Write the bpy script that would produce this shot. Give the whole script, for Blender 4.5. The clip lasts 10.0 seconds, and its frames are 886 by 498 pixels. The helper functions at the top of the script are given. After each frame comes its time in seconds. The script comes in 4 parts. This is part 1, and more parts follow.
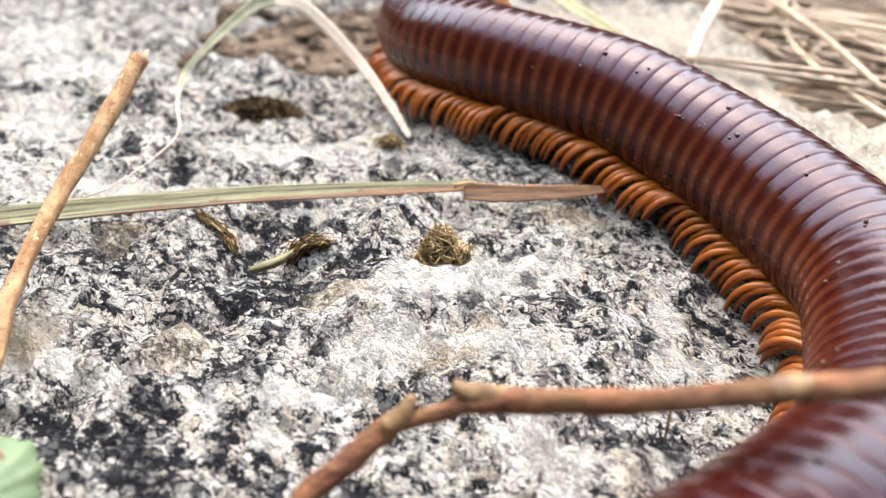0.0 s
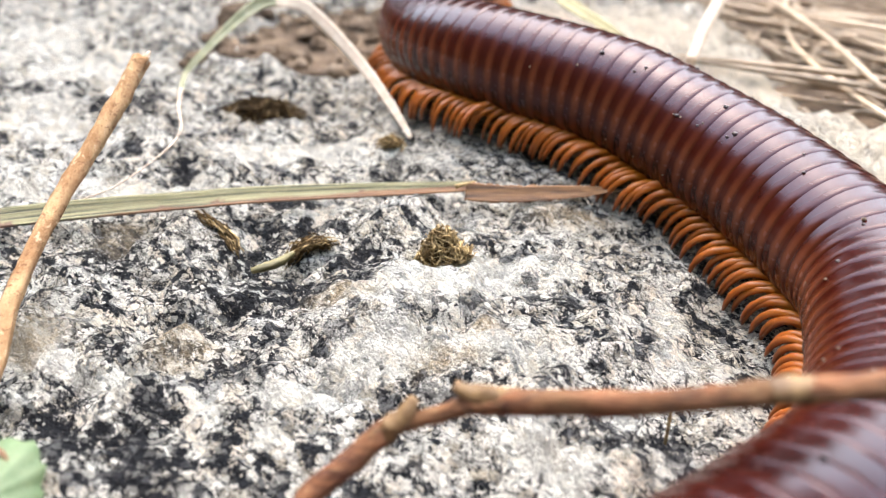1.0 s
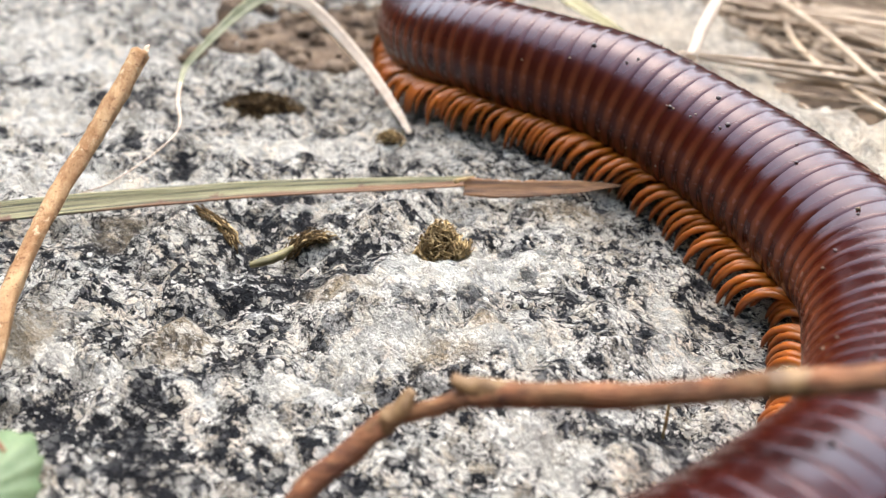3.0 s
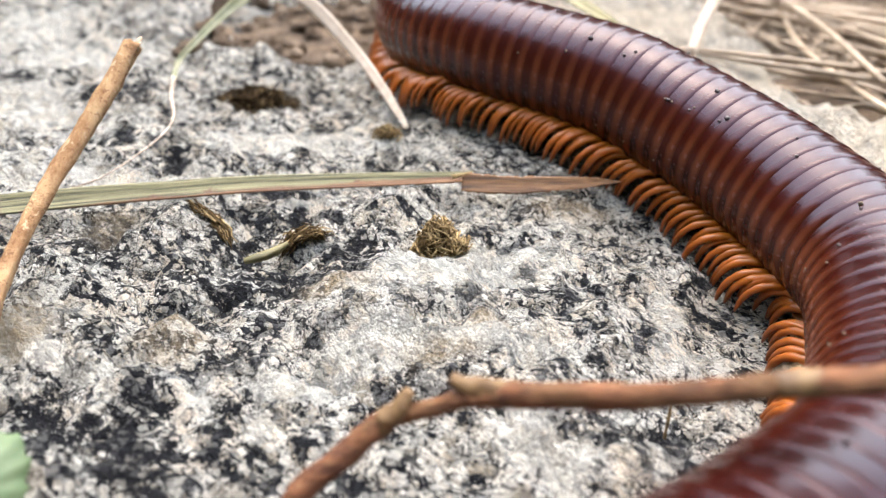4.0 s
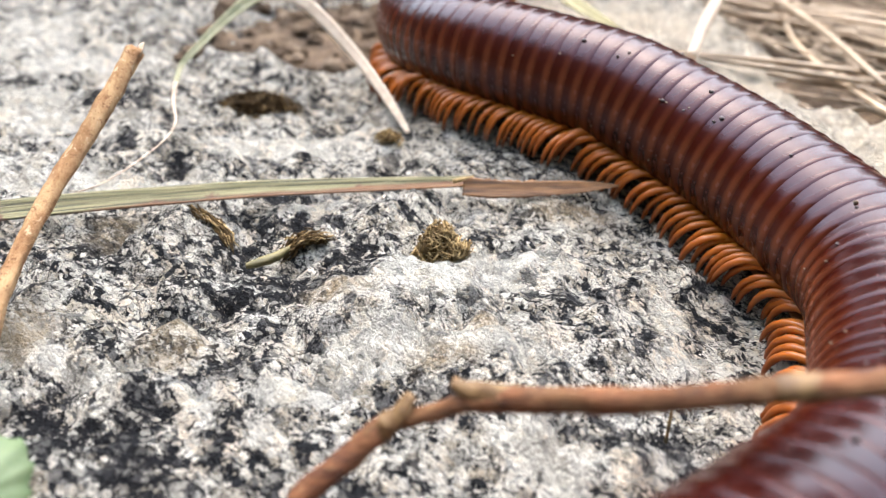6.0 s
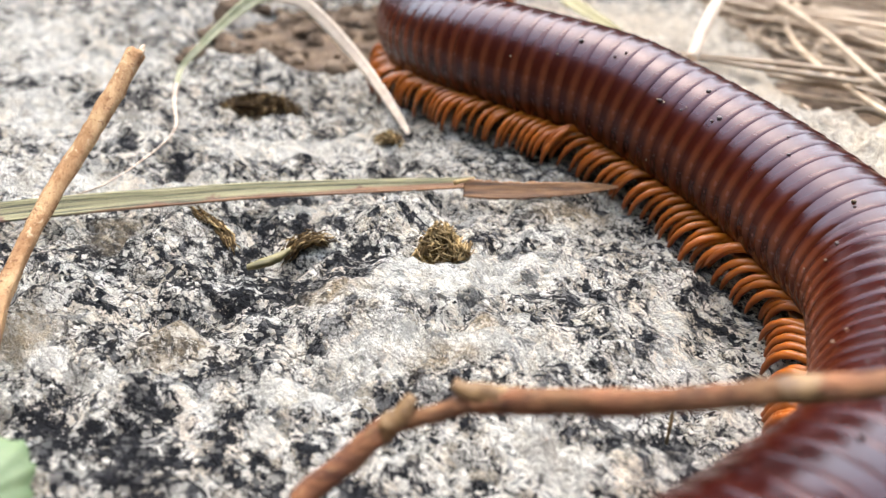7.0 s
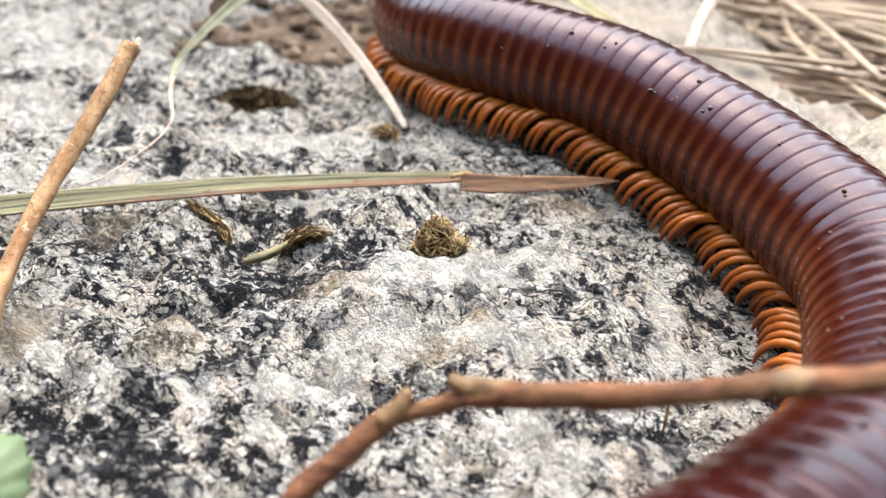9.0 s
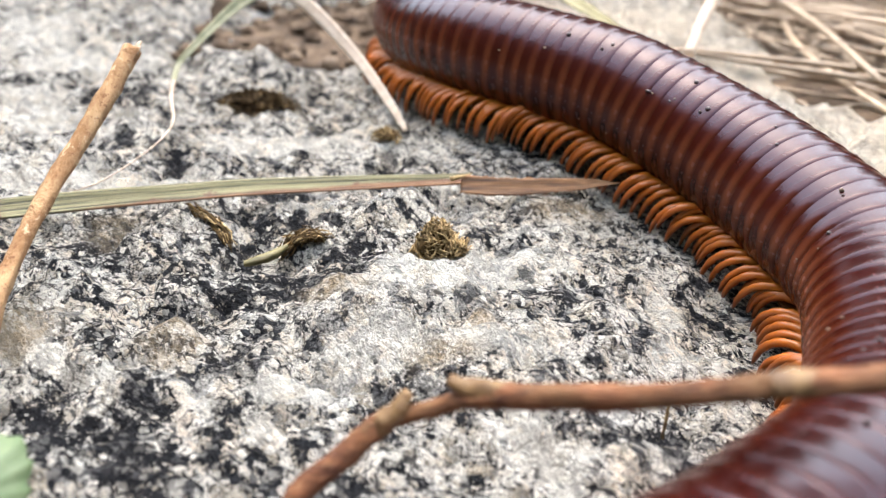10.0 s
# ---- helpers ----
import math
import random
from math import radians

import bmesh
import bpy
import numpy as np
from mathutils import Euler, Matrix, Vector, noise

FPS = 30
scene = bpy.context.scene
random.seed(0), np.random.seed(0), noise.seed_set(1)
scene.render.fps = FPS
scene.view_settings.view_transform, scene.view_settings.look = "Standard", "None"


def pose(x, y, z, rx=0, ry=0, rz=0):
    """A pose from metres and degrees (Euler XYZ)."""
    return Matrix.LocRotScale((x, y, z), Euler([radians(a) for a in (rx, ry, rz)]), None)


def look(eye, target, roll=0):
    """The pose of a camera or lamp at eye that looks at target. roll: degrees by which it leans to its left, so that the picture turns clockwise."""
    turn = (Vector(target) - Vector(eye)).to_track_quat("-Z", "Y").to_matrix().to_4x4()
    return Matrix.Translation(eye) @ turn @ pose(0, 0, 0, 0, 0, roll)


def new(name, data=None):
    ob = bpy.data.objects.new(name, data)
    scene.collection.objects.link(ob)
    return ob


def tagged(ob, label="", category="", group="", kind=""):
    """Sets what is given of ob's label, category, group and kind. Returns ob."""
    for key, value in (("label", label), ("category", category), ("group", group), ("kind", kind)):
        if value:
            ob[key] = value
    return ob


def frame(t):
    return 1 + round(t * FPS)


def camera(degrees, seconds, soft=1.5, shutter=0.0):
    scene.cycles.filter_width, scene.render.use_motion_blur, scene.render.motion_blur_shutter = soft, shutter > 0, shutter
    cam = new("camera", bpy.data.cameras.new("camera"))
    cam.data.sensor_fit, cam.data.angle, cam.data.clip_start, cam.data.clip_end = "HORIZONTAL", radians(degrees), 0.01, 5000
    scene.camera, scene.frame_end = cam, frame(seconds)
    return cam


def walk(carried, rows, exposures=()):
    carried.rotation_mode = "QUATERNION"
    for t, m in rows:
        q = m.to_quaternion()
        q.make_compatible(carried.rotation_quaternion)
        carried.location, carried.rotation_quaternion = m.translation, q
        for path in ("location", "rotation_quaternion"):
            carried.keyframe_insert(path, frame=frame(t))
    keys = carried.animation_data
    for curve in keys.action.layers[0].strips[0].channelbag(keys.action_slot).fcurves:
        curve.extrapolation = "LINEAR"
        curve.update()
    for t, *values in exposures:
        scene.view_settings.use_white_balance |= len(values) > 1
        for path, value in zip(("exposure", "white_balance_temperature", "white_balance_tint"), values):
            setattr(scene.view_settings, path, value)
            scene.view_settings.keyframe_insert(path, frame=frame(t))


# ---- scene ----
# Close view of a millipede crawling over granite. One millimetre is 0.001.
MM = 0.001
cam = camera(62.0, 10.0, 1.1)
cam.data.dof.use_dof = True
cam.data.dof.focus_distance = 0.072
cam.data.dof.aperture_fstop = 26.0
walk(cam, [
    (0.0, pose(0.00006, -0.00067, 0.04397, 57.365, 0.244, 0.069)),
    (0.5, pose(0.00006, -0.00060, 0.04402, 57.237, 0.221, 0.083)),
    (1.0, pose(0.00002, -0.00072, 0.04423, 57.285, 0.280, 0.120)),
    (1.5, pose(0.00002, -0.00068, 0.04408, 57.351, 0.319, 0.139)),
    (2.0, pose(-0.00006, -0.00040, 0.04373, 57.380, 0.182, 0.146)),
    (2.5, pose(0.00027, -0.00122, 0.04422, 57.276, 0.309, 0.269)),
    (4.0, pose(-0.00006, 0.00014, 0.04323, 56.867, -0.134, -0.018)),
    (4.5, pose(0.00000, 0.00000, 0.04350, 57.000, 0.000, 0.000)),
    (5.0, pose(0.00000, 0.00004, 0.04343, 57.089, 0.022, 0.011)),
    (5.5, pose(0.00002, 0.00005, 0.04342, 57.091, 0.034, 0.028)),
    (7.0, pose(-0.00006, 0.00001, 0.04349, 57.211, 0.070, 0.035)),
    (7.5, pose(0.00004, -0.00000, 0.04354, 57.105, 0.088, 0.047)),
    (8.0, pose(0.00002, 0.00004, 0.04334, 57.048, -0.007, 0.055)),
    (8.5, pose(0.00007, 0.00005, 0.04316, 56.922, -0.102, 0.034)),
    (9.0, pose(0.00004, 0.00002, 0.04359, 56.667, 0.009, -0.146)),
    (9.5, pose(0.00010, -0.00004, 0.04362, 56.887, 0.127, -0.131)),
    (10.0, pose(0.00015, -0.00011, 0.04353, 56.932, 0.116, -0.106)),
], [(0.0, 2.41), (1.6, 2.43), (2.0, 2.20), (2.5, 2.20), (4.0, 2.24), (10.0, 2.26)])

# ---- sky and light ----
world = bpy.data.worlds.new("sky")
scene.world = world
world.use_nodes = True
wn = world.node_tree.nodes
sky = wn.new("ShaderNodeTexSky")
sky.sky_type = "NISHITA"
sky.sun_disc = False
sky.sun_elevation, sky.sun_rotation = radians(65), radians(4)
sky.air_density, sky.dust_density, sky.ozone_density = 1.8, 3.0, 1.0
wn["Background"].inputs["Strength"].default_value = 0.20
world.node_tree.links.new(sky.outputs[0], wn["Background"].inputs["Color"])
sun = new("sun", bpy.data.lights.new("sun", "SUN"))
sun.data.energy, sun.data.angle, sun.data.color = 1.12, radians(100), (1.0, 0.91, 0.80)
sun.matrix_basis = look((0, 0, 0), (-0.035, -0.42, -0.908))


# ---- materials ----
class Mat:
    """A small node builder. Coordinates come in millimetres of the object's own space."""

    def __init__(self, name):
        self.m = bpy.data.materials.new(name)
        self.m.use_nodes = True
        self.n, self.l = self.m.node_tree.nodes, self.m.node_tree.links
        self.bsdf = self.n["Principled BSDF"]
        self.tc = self.n.new("ShaderNodeTexCoord")
        mp = self.n.new("ShaderNodeVectorMath")
        mp.operation = "SCALE"
        mp.inputs[3].default_value = 1000.0
        self.l.new(self.tc.outputs["Object"], mp.inputs[0])
        self.co = mp.outputs[0]

    def put(self, value, socket):
        if isinstance(value, bpy.types.NodeSocket):
            self.l.new(value, socket)
        elif isinstance(value, tuple) and len(value) == 3 and socket.type == "RGBA":
            socket.default_value = (*value, 1)
        else:
            socket.default_value = value

    def stretch(self, x, y, z, co=None):
        v = self.n.new("ShaderNodeVectorMath")
        v.operation = "MULTIPLY"
        self.put(co or self.co, v.inputs[0])
        v.inputs[1].default_value = (x, y, z)
        return v.outputs[0]

    def noise(self, scale, detail=4.0, rough=0.6, co=None, distort=0.0, color=False):
        t = self.n.new("ShaderNodeTexNoise")
        self.put(co or self.co, t.inputs["Vector"])
        t.inputs["Scale"].default_value, t.inputs["Detail"].default_value = scale, detail
        t.inputs["Roughness"].default_value, t.inputs["Distortion"].default_value = rough, distort
        return t.outputs["Color" if color else "Fac"]

    def cells(self, scale, co=None, out="Color", feature="F1"):
        t = self.n.new("ShaderNodeTexVoronoi")
        t.feature = feature
        self.put(co or self.co, t.inputs["Vector"])
        t.inputs["Scale"].default_value = scale
        return t.outputs[out]

    def ramp(self, fac, *stops, smooth=False):
        r = self.n.new("ShaderNodeValToRGB")
        self.put(fac, r.inputs[0])
        if smooth:
            r.color_ramp.interpolation = "EASE"
        e = r.color_ramp.elements
        while len(e) < len(stops):
            e.new(0.5)
        for el, (p, c) in zip(e, stops):
            el.position = p
            el.color = (c, c, c, 1) if isinstance(c, (int, float)) else (*c, 1)
        return r.outputs[0]

    def math(self, op, a, b=0.0, c=0.0):
        n = self.n.new("ShaderNodeMath")
        n.operation = op
        for v, s in zip((a, b, c), n.inputs):
            self.put(v, s)
        return n.outputs[0]

    def mix(self, fac, a, b, mode="MIX"):
        n = self.n.new("ShaderNodeMix")
        n.data_type, n.blend_type = "RGBA", mode
        self.put(fac, n.inputs[0])
        self.put(a, n.inputs[6])
        self.put(b, n.inputs[7])
        return n.outputs[2]

    def attr(self, name):
        a = self.n.new("ShaderNodeAttribute")
        a.attribute_name = name
        return a.outputs["Fac"]

    def rand(self):
        return self.n.new("ShaderNodeObjectInfo").outputs["Random"]

    def axis(self, i, co=None):
        s = self.n.new("ShaderNodeSeparateXYZ")
        self.put(co or self.co, s.inputs[0])
        return s.outputs[i]

    def bump(self, height, strength=0.4, dist=0.0003):
        b = self.n.new("ShaderNodeBump")
        b.inputs["Strength"].default_value, b.inputs["Distance"].default_value = strength, dist
        self.put(height, b.inputs["Height"])
        self.l.new(b.outputs[0], self.bsdf.inputs["Normal"])

    def done(self, color, rough=0.6, **kw):
        self.put(color, self.bsdf.inputs["Base Color"])
        self.put(rough, self.bsdf.inputs["Roughness"])
        for k, v in kw.items():
            self.put(v, self.bsdf.inputs[k.replace("_", " ")])
        return self.m


def granite():
    """Coarse granite: white and cream feldspar, grey quartz, ragged black mica and dark seams between the grains."""
    m = Mat("granite")
    turn = m.n.new("ShaderNodeVectorRotate")
    turn.rotation_type = "Z_AXIS"
    turn.inputs["Angle"].default_value = radians(35)
    m.put(m.co, turn.inputs["Vector"])
    m.co = m.stretch(0.88, 1.10, 1.0, turn.outputs[0])

    def warped(co, scale, detail, amount):
        w = m.n.new("ShaderNodeVectorMath")
        w.operation = "MULTIPLY_ADD"
        m.put(m.noise(scale, detail, 0.65, color=True), w.inputs[0])
        w.inputs[1].default_value = (amount,) * 3
        m.put(co, w.inputs[2])
        return w.outputs[0]

    co = warped(warped(m.co, 0.5, 3, 1.0), 2.4, 7, 0.85)
    low = m.math("SUBTRACT", m.noise(0.13, 5, 0.65), 0.5)
    # mask of mica, with the shade of hollows painted in as dark mineral
    mica_shade = m.attr("mica_shade")
    rich = m.math("MULTIPLY_ADD", low, 1.5, mica_shade)
    big, small, tiny = m.cells(0.50, co), m.cells(1.25, co), m.cells(2.9, co)
    clump = m.math("MULTIPLY_ADD", m.noise(0.33, 4, 0.6), 2.7, -1.32)
    # large feldspar grains: white, cream or clear grey
    pale = m.ramp(m.axis(0, big), (0.0, (0.93, 0.915, 0.875)), (0.22, (0.86, 0.835, 0.78)), (0.36, (0.53, 0.515, 0.485)), (0.52, (0.74, 0.67, 0.56)), (0.68, (0.38, 0.34, 0.285)), (0.84, (0.30, 0.30, 0.305)), (1.0, (0.95, 0.935, 0.90)))
    pale = m.mix(m.ramp(m.axis(2, small), (0.25, 0.0), (0.95, 0.6)), pale, (0.33, 0.325, 0.315))
    pale = m.mix(m.ramp(m.math("ADD", m.axis(0, tiny), clump), (0.50, 0.0), (1.1, 0.75)), pale, (0.92, 0.90, 0.86))
    pale = m.mix(m.math("MULTIPLY", m.attr("ochre"), m.ramp(m.noise(1.1, 6, 0.8), (0.38, 0.1), (0.55, 0.9))), pale, (0.40, 0.29, 0.165))
    # single crystals: white, cream, grey, and black where the rock is rich in mica
    crystal = m.ramp(m.math("MULTIPLY_ADD", rich, -0.14, m.math("MULTIPLY_ADD", m.axis(1, small), 0.7, clump)), (0.0, (0.15, 0.15, 0.16)), (0.18, (0.31, 0.31, 0.31)), (0.36, (0.60, 0.535, 0.44)), (0.5, (0.50, 0.49, 0.47)), (0.66, (0.90, 0.87, 0.82)), (1.0, (0.93, 0.915, 0.88)))
    black = m.ramp(m.math("SUBTRACT", m.math("MULTIPLY_ADD", rich, 0.20, m.math("MULTIPLY_ADD", clump, -0.30, 0.43)), m.math("MULTIPLY_ADD", m.axis(0, tiny), 0.35, m.math("MULTIPLY", m.axis(0, small), 0.65))), (0.0, 0.0), (0.02, 1.0))
    dark = m.mix(m.axis(1, tiny), (0.003, 0.004, 0.006), (0.038, 0.041, 0.050))
    matrix = m.mix(black, crystal, dark)
    # which of the two shows
    grain = m.math("SUBTRACT", m.axis(1, big), m.math("MULTIPLY_ADD", low, 1.3, m.math("MULTIPLY_ADD", mica_shade, 0.42, 0.54)))
    grain = m.math("MULTIPLY_ADD", m.math("SUBTRACT", m.noise(1.2, 5, 0.75), 0.5), 0.9, grain)
    solid = m.ramp(grain, (0.0, 0.0), (0.03, 1.0))
    col = m.mix(solid, matrix, pale)
    # black filling between the crystals, wider where the rock is rich in mica
    edge = m.cells(1.25, co, "Distance", "DISTANCE_TO_EDGE")
    wide = m.math("MULTIPLY_ADD", rich, 0.085, m.math("MULTIPLY_ADD", m.noise(0.55, 5, 0.7), 0.30, m.math("MULTIPLY_ADD", m.noise(2.1, 5, 0.75), 0.44, -0.362)))
    gap = m.ramp(m.math("MULTIPLY_ADD", m.math("SUBTRACT", wide, edge), 8.0, 0.5), (0.45, 0.0), (0.62, 1.0))
    col = m.mix(m.math("MULTIPLY", gap, 0.95), col, (0.010, 0.010, 0.013))
    fleck = m.ramp(m.noise(2.6, 6, 0.82), (0.556, 0.0), (0.586, 0.92))
    calm = m.ramp(m.math("ADD", mica_shade, 0.75), (0.15, 1.0), (0.70, 0.0), smooth=True)
    col = m.mix(m.math("MULTIPLY", calm, m.ramp(m.noise(0.5, 4, 0.65), (0.40, 0.12), (0.62, 0.52))), col, (0.70, 0.695, 0.66))
    fleck = m.math("MULTIPLY", fleck, m.math("MULTIPLY_ADD", calm, -0.75, 1.0))
    col = m.mix(fleck, col, (0.018, 0.018, 0.022))
    # crisp blotches a few millimetres wide: clean white crystal and black mica, and thin cracks between them
    sharp = m.math("MULTIPLY_ADD", calm, -0.70, 1.0)
    blot = m.noise(0.46, 9, 0.70, co, 0.3)
    col = m.mix(m.ramp(blot, (0.545, 0.0), (0.575, 0.82)), col, m.mix(m.ramp(m.noise(0.13, 4, 0.6), (0.43, 0.0), (0.57, 1.0)), (0.93, 0.92, 0.89), (0.93, 0.84, 0.735)))
    ink = m.ramp(m.math("MULTIPLY_ADD", rich, -0.12, blot), (0.395, 0.95), (0.42, 0.0))
    col = m.mix(m.math("MULTIPLY", m.math("MULTIPLY", ink, sharp), m.ramp(m.axis(1, tiny), (0.66, 1.0), (0.70, 0.3))), col, m.mix(m.axis(0, tiny), (0.004, 0.004, 0.006), (0.030, 0.031, 0.037)))
    ridge = m.math("ABSOLUTE", m.math("SUBTRACT", m.noise(0.85, 7, 0.7, co, 0.5), 0.5))
    crack = m.math("MULTIPLY", m.ramp(m.noise(0.25, 4, 0.6), (0.46, 0.0), (0.56, 1.0)), m.ramp(ridge, (0.006, 0.9), (0.018, 0.0)))
    col = m.mix(m.math("MULTIPLY", crack, sharp), col, (0.012, 0.012, 0.016))
    # grey crystals bedded in the mica
    bed, rim = m.cells(1.55, co), m.cells(1.55, co, "Distance", "DISTANCE_TO_EDGE")
    inlay = m.math("MULTIPLY", m.ramp(m.axis(0, bed), (0.72, 0.0), (0.76, 1.0)), m.ramp(m.math("MULTIPLY_ADD", m.noise(2.2, 5, 0.7), -0.30, m.math("ADD", rim, 0.09)), (0.0, 0.0), (0.03, 0.92)))
    inlay = m.math("MULTIPLY", inlay, m.ramp(mica_shade, (0.12, 0.0), (0.40, 1.0)))
    col = m.mix(inlay, col, m.ramp(m.axis(1, bed), (0.0, (0.08, 0.08, 0.09)), (0.40, (0.17, 0.17, 0.17)), (0.72, (0.34, 0.33, 0.31)), (0.90, (0.70, 0.68, 0.64)), (1.0, (0.92, 0.90, 0.86))))
    # dark seams round the large grains
    rim = m.math("SUBTRACT", m.math("MULTIPLY_ADD", m.noise(0.8, 6, 0.75), 0.44, -0.19), m.cells(0.42, co, "Distance", "DISTANCE_TO_EDGE"))
    col = m.mix(m.math("MULTIPLY", m.ramp(rim, (0.0, 0.0), (0.03, 0.9)), sharp), col, (0.022, 0.022, 0.028))
    col = m.mix(m.math("MULTIPLY", m.attr("ochre"), m.ramp(m.noise(0.9, 7, 0.8), (0.40, 0.05), (0.58, 0.62))), col, (0.44, 0.36, 0.26))
    col = m.mix(m.math("MULTIPLY", m.attr("cream"), m.ramp(m.noise(0.5, 6, 0.75), (0.30, 0.35), (0.55, 0.9))), col, (0.80, 0.70, 0.58))
    col = m.mix(1.0, col, (0.995, 0.985, 0.935), "MULTIPLY")
    lump = m.ramp(edge, (0.0, 0.0), (0.12, 0.75), (0.3, 1.0))
    h = m.math("MULTIPLY_ADD", solid, 0.25, m.math("MULTIPLY", m.axis(2, small), 0.45))
    h = m.math("ADD", h, m.math("MULTIPLY_ADD", lump, 0.30, m.math("MULTIPLY_ADD", m.noise(3.5, 4, 0.7), 0.22, m.math("MULTIPLY", m.noise(1.0, 8, 0.72), 0.95))))
    m.bump(h, 1.0, 0.0027)
    return m.done(col, 0.7, Specular_IOR_Level=0.08)


def soil():
    m = Mat("soil")
    c = m.ramp(m.noise(0.25, 6, 0.7), (0.3, (0.03, 0.018, 0.010)), (0.52, (0.105, 0.068, 0.040)), (0.75, (0.23, 0.165, 0.105)))
    m.bump(m.noise(0.6, 6, 0.7), 0.8, 0.002)
    return m.done(c, 0.95)


def shell():
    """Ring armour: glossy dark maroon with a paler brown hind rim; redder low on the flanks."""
    m = Mat("ring_armour")
    y, z = m.axis(1), m.axis(2)
    wob = m.math("ADD", y, m.math("MULTIPLY", m.math("SUBTRACT", m.noise(0.7, 2), 0.5), 0.5))
    band = m.ramp(m.math("DIVIDE", wob, 2.3), (0.0, 0.5), (0.10, 1.0), (0.30, 0.9), (0.54, 0.0), (0.88, 0.0), (1.0, 0.4))
    dark = m.mix(m.rand(), (0.0150, 0.0011, 0.0006), (0.0200, 0.0015, 0.0007))
    dark = m.mix(m.ramp(m.noise(1.3, 3), (0.4, 0.0), (0.7, 0.4)), dark, (0.022, 0.0022, 0.0010))
    pale = m.mix(m.noise(2.0, 3), (0.135, 0.035, 0.0135), (0.190, 0.058, 0.0250))
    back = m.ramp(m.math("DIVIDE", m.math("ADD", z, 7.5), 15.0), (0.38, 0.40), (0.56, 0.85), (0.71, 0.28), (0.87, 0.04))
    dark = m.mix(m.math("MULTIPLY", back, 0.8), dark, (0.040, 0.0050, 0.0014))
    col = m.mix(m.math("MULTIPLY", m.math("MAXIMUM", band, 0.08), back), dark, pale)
    low = m.ramp(m.math("DIVIDE", m.math("ADD", z, 7.5), 10.0), (0.08, 0.85), (0.58, 0.0))
    col = m.mix(low, col, (0.10, 0.022, 0.0038))
    m.bump(m.math("ADD", m.noise(5.0, 3, 0.6, m.stretch(1, 0.25, 1)), m.math("MULTIPLY", m.noise(0.9, 2), 1.0)), 0.05, 0.00025)
    # lavender tint paints the colour of a bluish sky into the gloss
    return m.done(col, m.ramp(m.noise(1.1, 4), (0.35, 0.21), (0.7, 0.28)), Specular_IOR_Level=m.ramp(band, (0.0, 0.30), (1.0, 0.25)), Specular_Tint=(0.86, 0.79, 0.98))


def amber():
    m = Mat("amber_leg")
    x = m.math("MULTIPLY", m.axis(0), -0.1)
    col = m.ramp(m.math("ADD", x, m.math("MULTIPLY", m.math("SUBTRACT", m.noise(1.5, 2), 0.5), 0.12)),
                 (0.1, (0.30, 0.090, 0.007)), (0.42, (0.38, 0.120, 0.010)), (0.74, (0.34, 0.090, 0.009)), (0.92, (0.085, 0.016, 0.005)))
    col = m.mix(m.math("MULTIPLY", m.rand(), 0.4), col, (0.24, 0.050, 0.006))
    return m.done(col, 0.33, Specular_IOR_Level=0.45)


def plain(name, a, b, rough=0.7, scale=1.0, stretch=(1, 1, 1), bump=0.3, spread=0.35, glow_through=0.0, **kw):
    m = Mat(name)
    co = m.stretch(*stretch)
    col = m.mix(m.ramp(m.noise(scale, 5, 0.65, co), (0.35, 0.0), (0.65, 1.0)), a, b)
    if spread:
        v = m.math("ADD", m.math("MULTIPLY", m.rand(), spread), 1 - spread / 2)
        col = m.mix(1.0, col, v, "MULTIPLY")
    m.bump(m.noise(scale * 2, 5, 0.7, co), bump, 0.0003)
    if glow_through:
        thin, both = m.n.new("ShaderNodeBsdfTranslucent"), m.n.new("ShaderNodeMixShader")
        m.put(col, thin.inputs[0])
        both.inputs[0].default_value = glow_through
        m.l.new(m.bsdf.outputs[0], both.inputs[1])
        m.l.new(thin.outputs[0], both.inputs[2])
        m.l.new(both.outputs[0], m.n["Material Output"].inputs[0])
    return m.done(col, rough, **kw)


def bark():
    """Dry bark: pale tan with darker scabs and bare cream flakes."""
    m = Mat("peeling_bark")
    long = m.stretch(1, 0.45, 0.45)
    col = m.mix(m.ramp(m.noise(0.7, 5, 0.7, long), (0.38, 0.0), (0.62, 1.0)), (0.27, 0.140, 0.062), (0.47, 0.300, 0.155))
    col = m.mix(m.ramp(m.noise(1.6, 5, 0.75), (0.56, 0.0), (0.63, 0.85)), col, (0.17, 0.075, 0.032))
    col = m.mix(m.ramp(m.noise(1.1, 5, 0.75, m.stretch(1, 0.5, 0.5)), (0.59, 0.0), (0.65, 0.8)), col, (0.57, 0.43, 0.27))
    m.bump(m.math("ADD", m.noise(1.6, 5, 0.75), m.noise(4.0, 4, 0.7)), 0.9, 0.0004)
    return m.done(col, 0.8, Specular_IOR_Level=0.25)


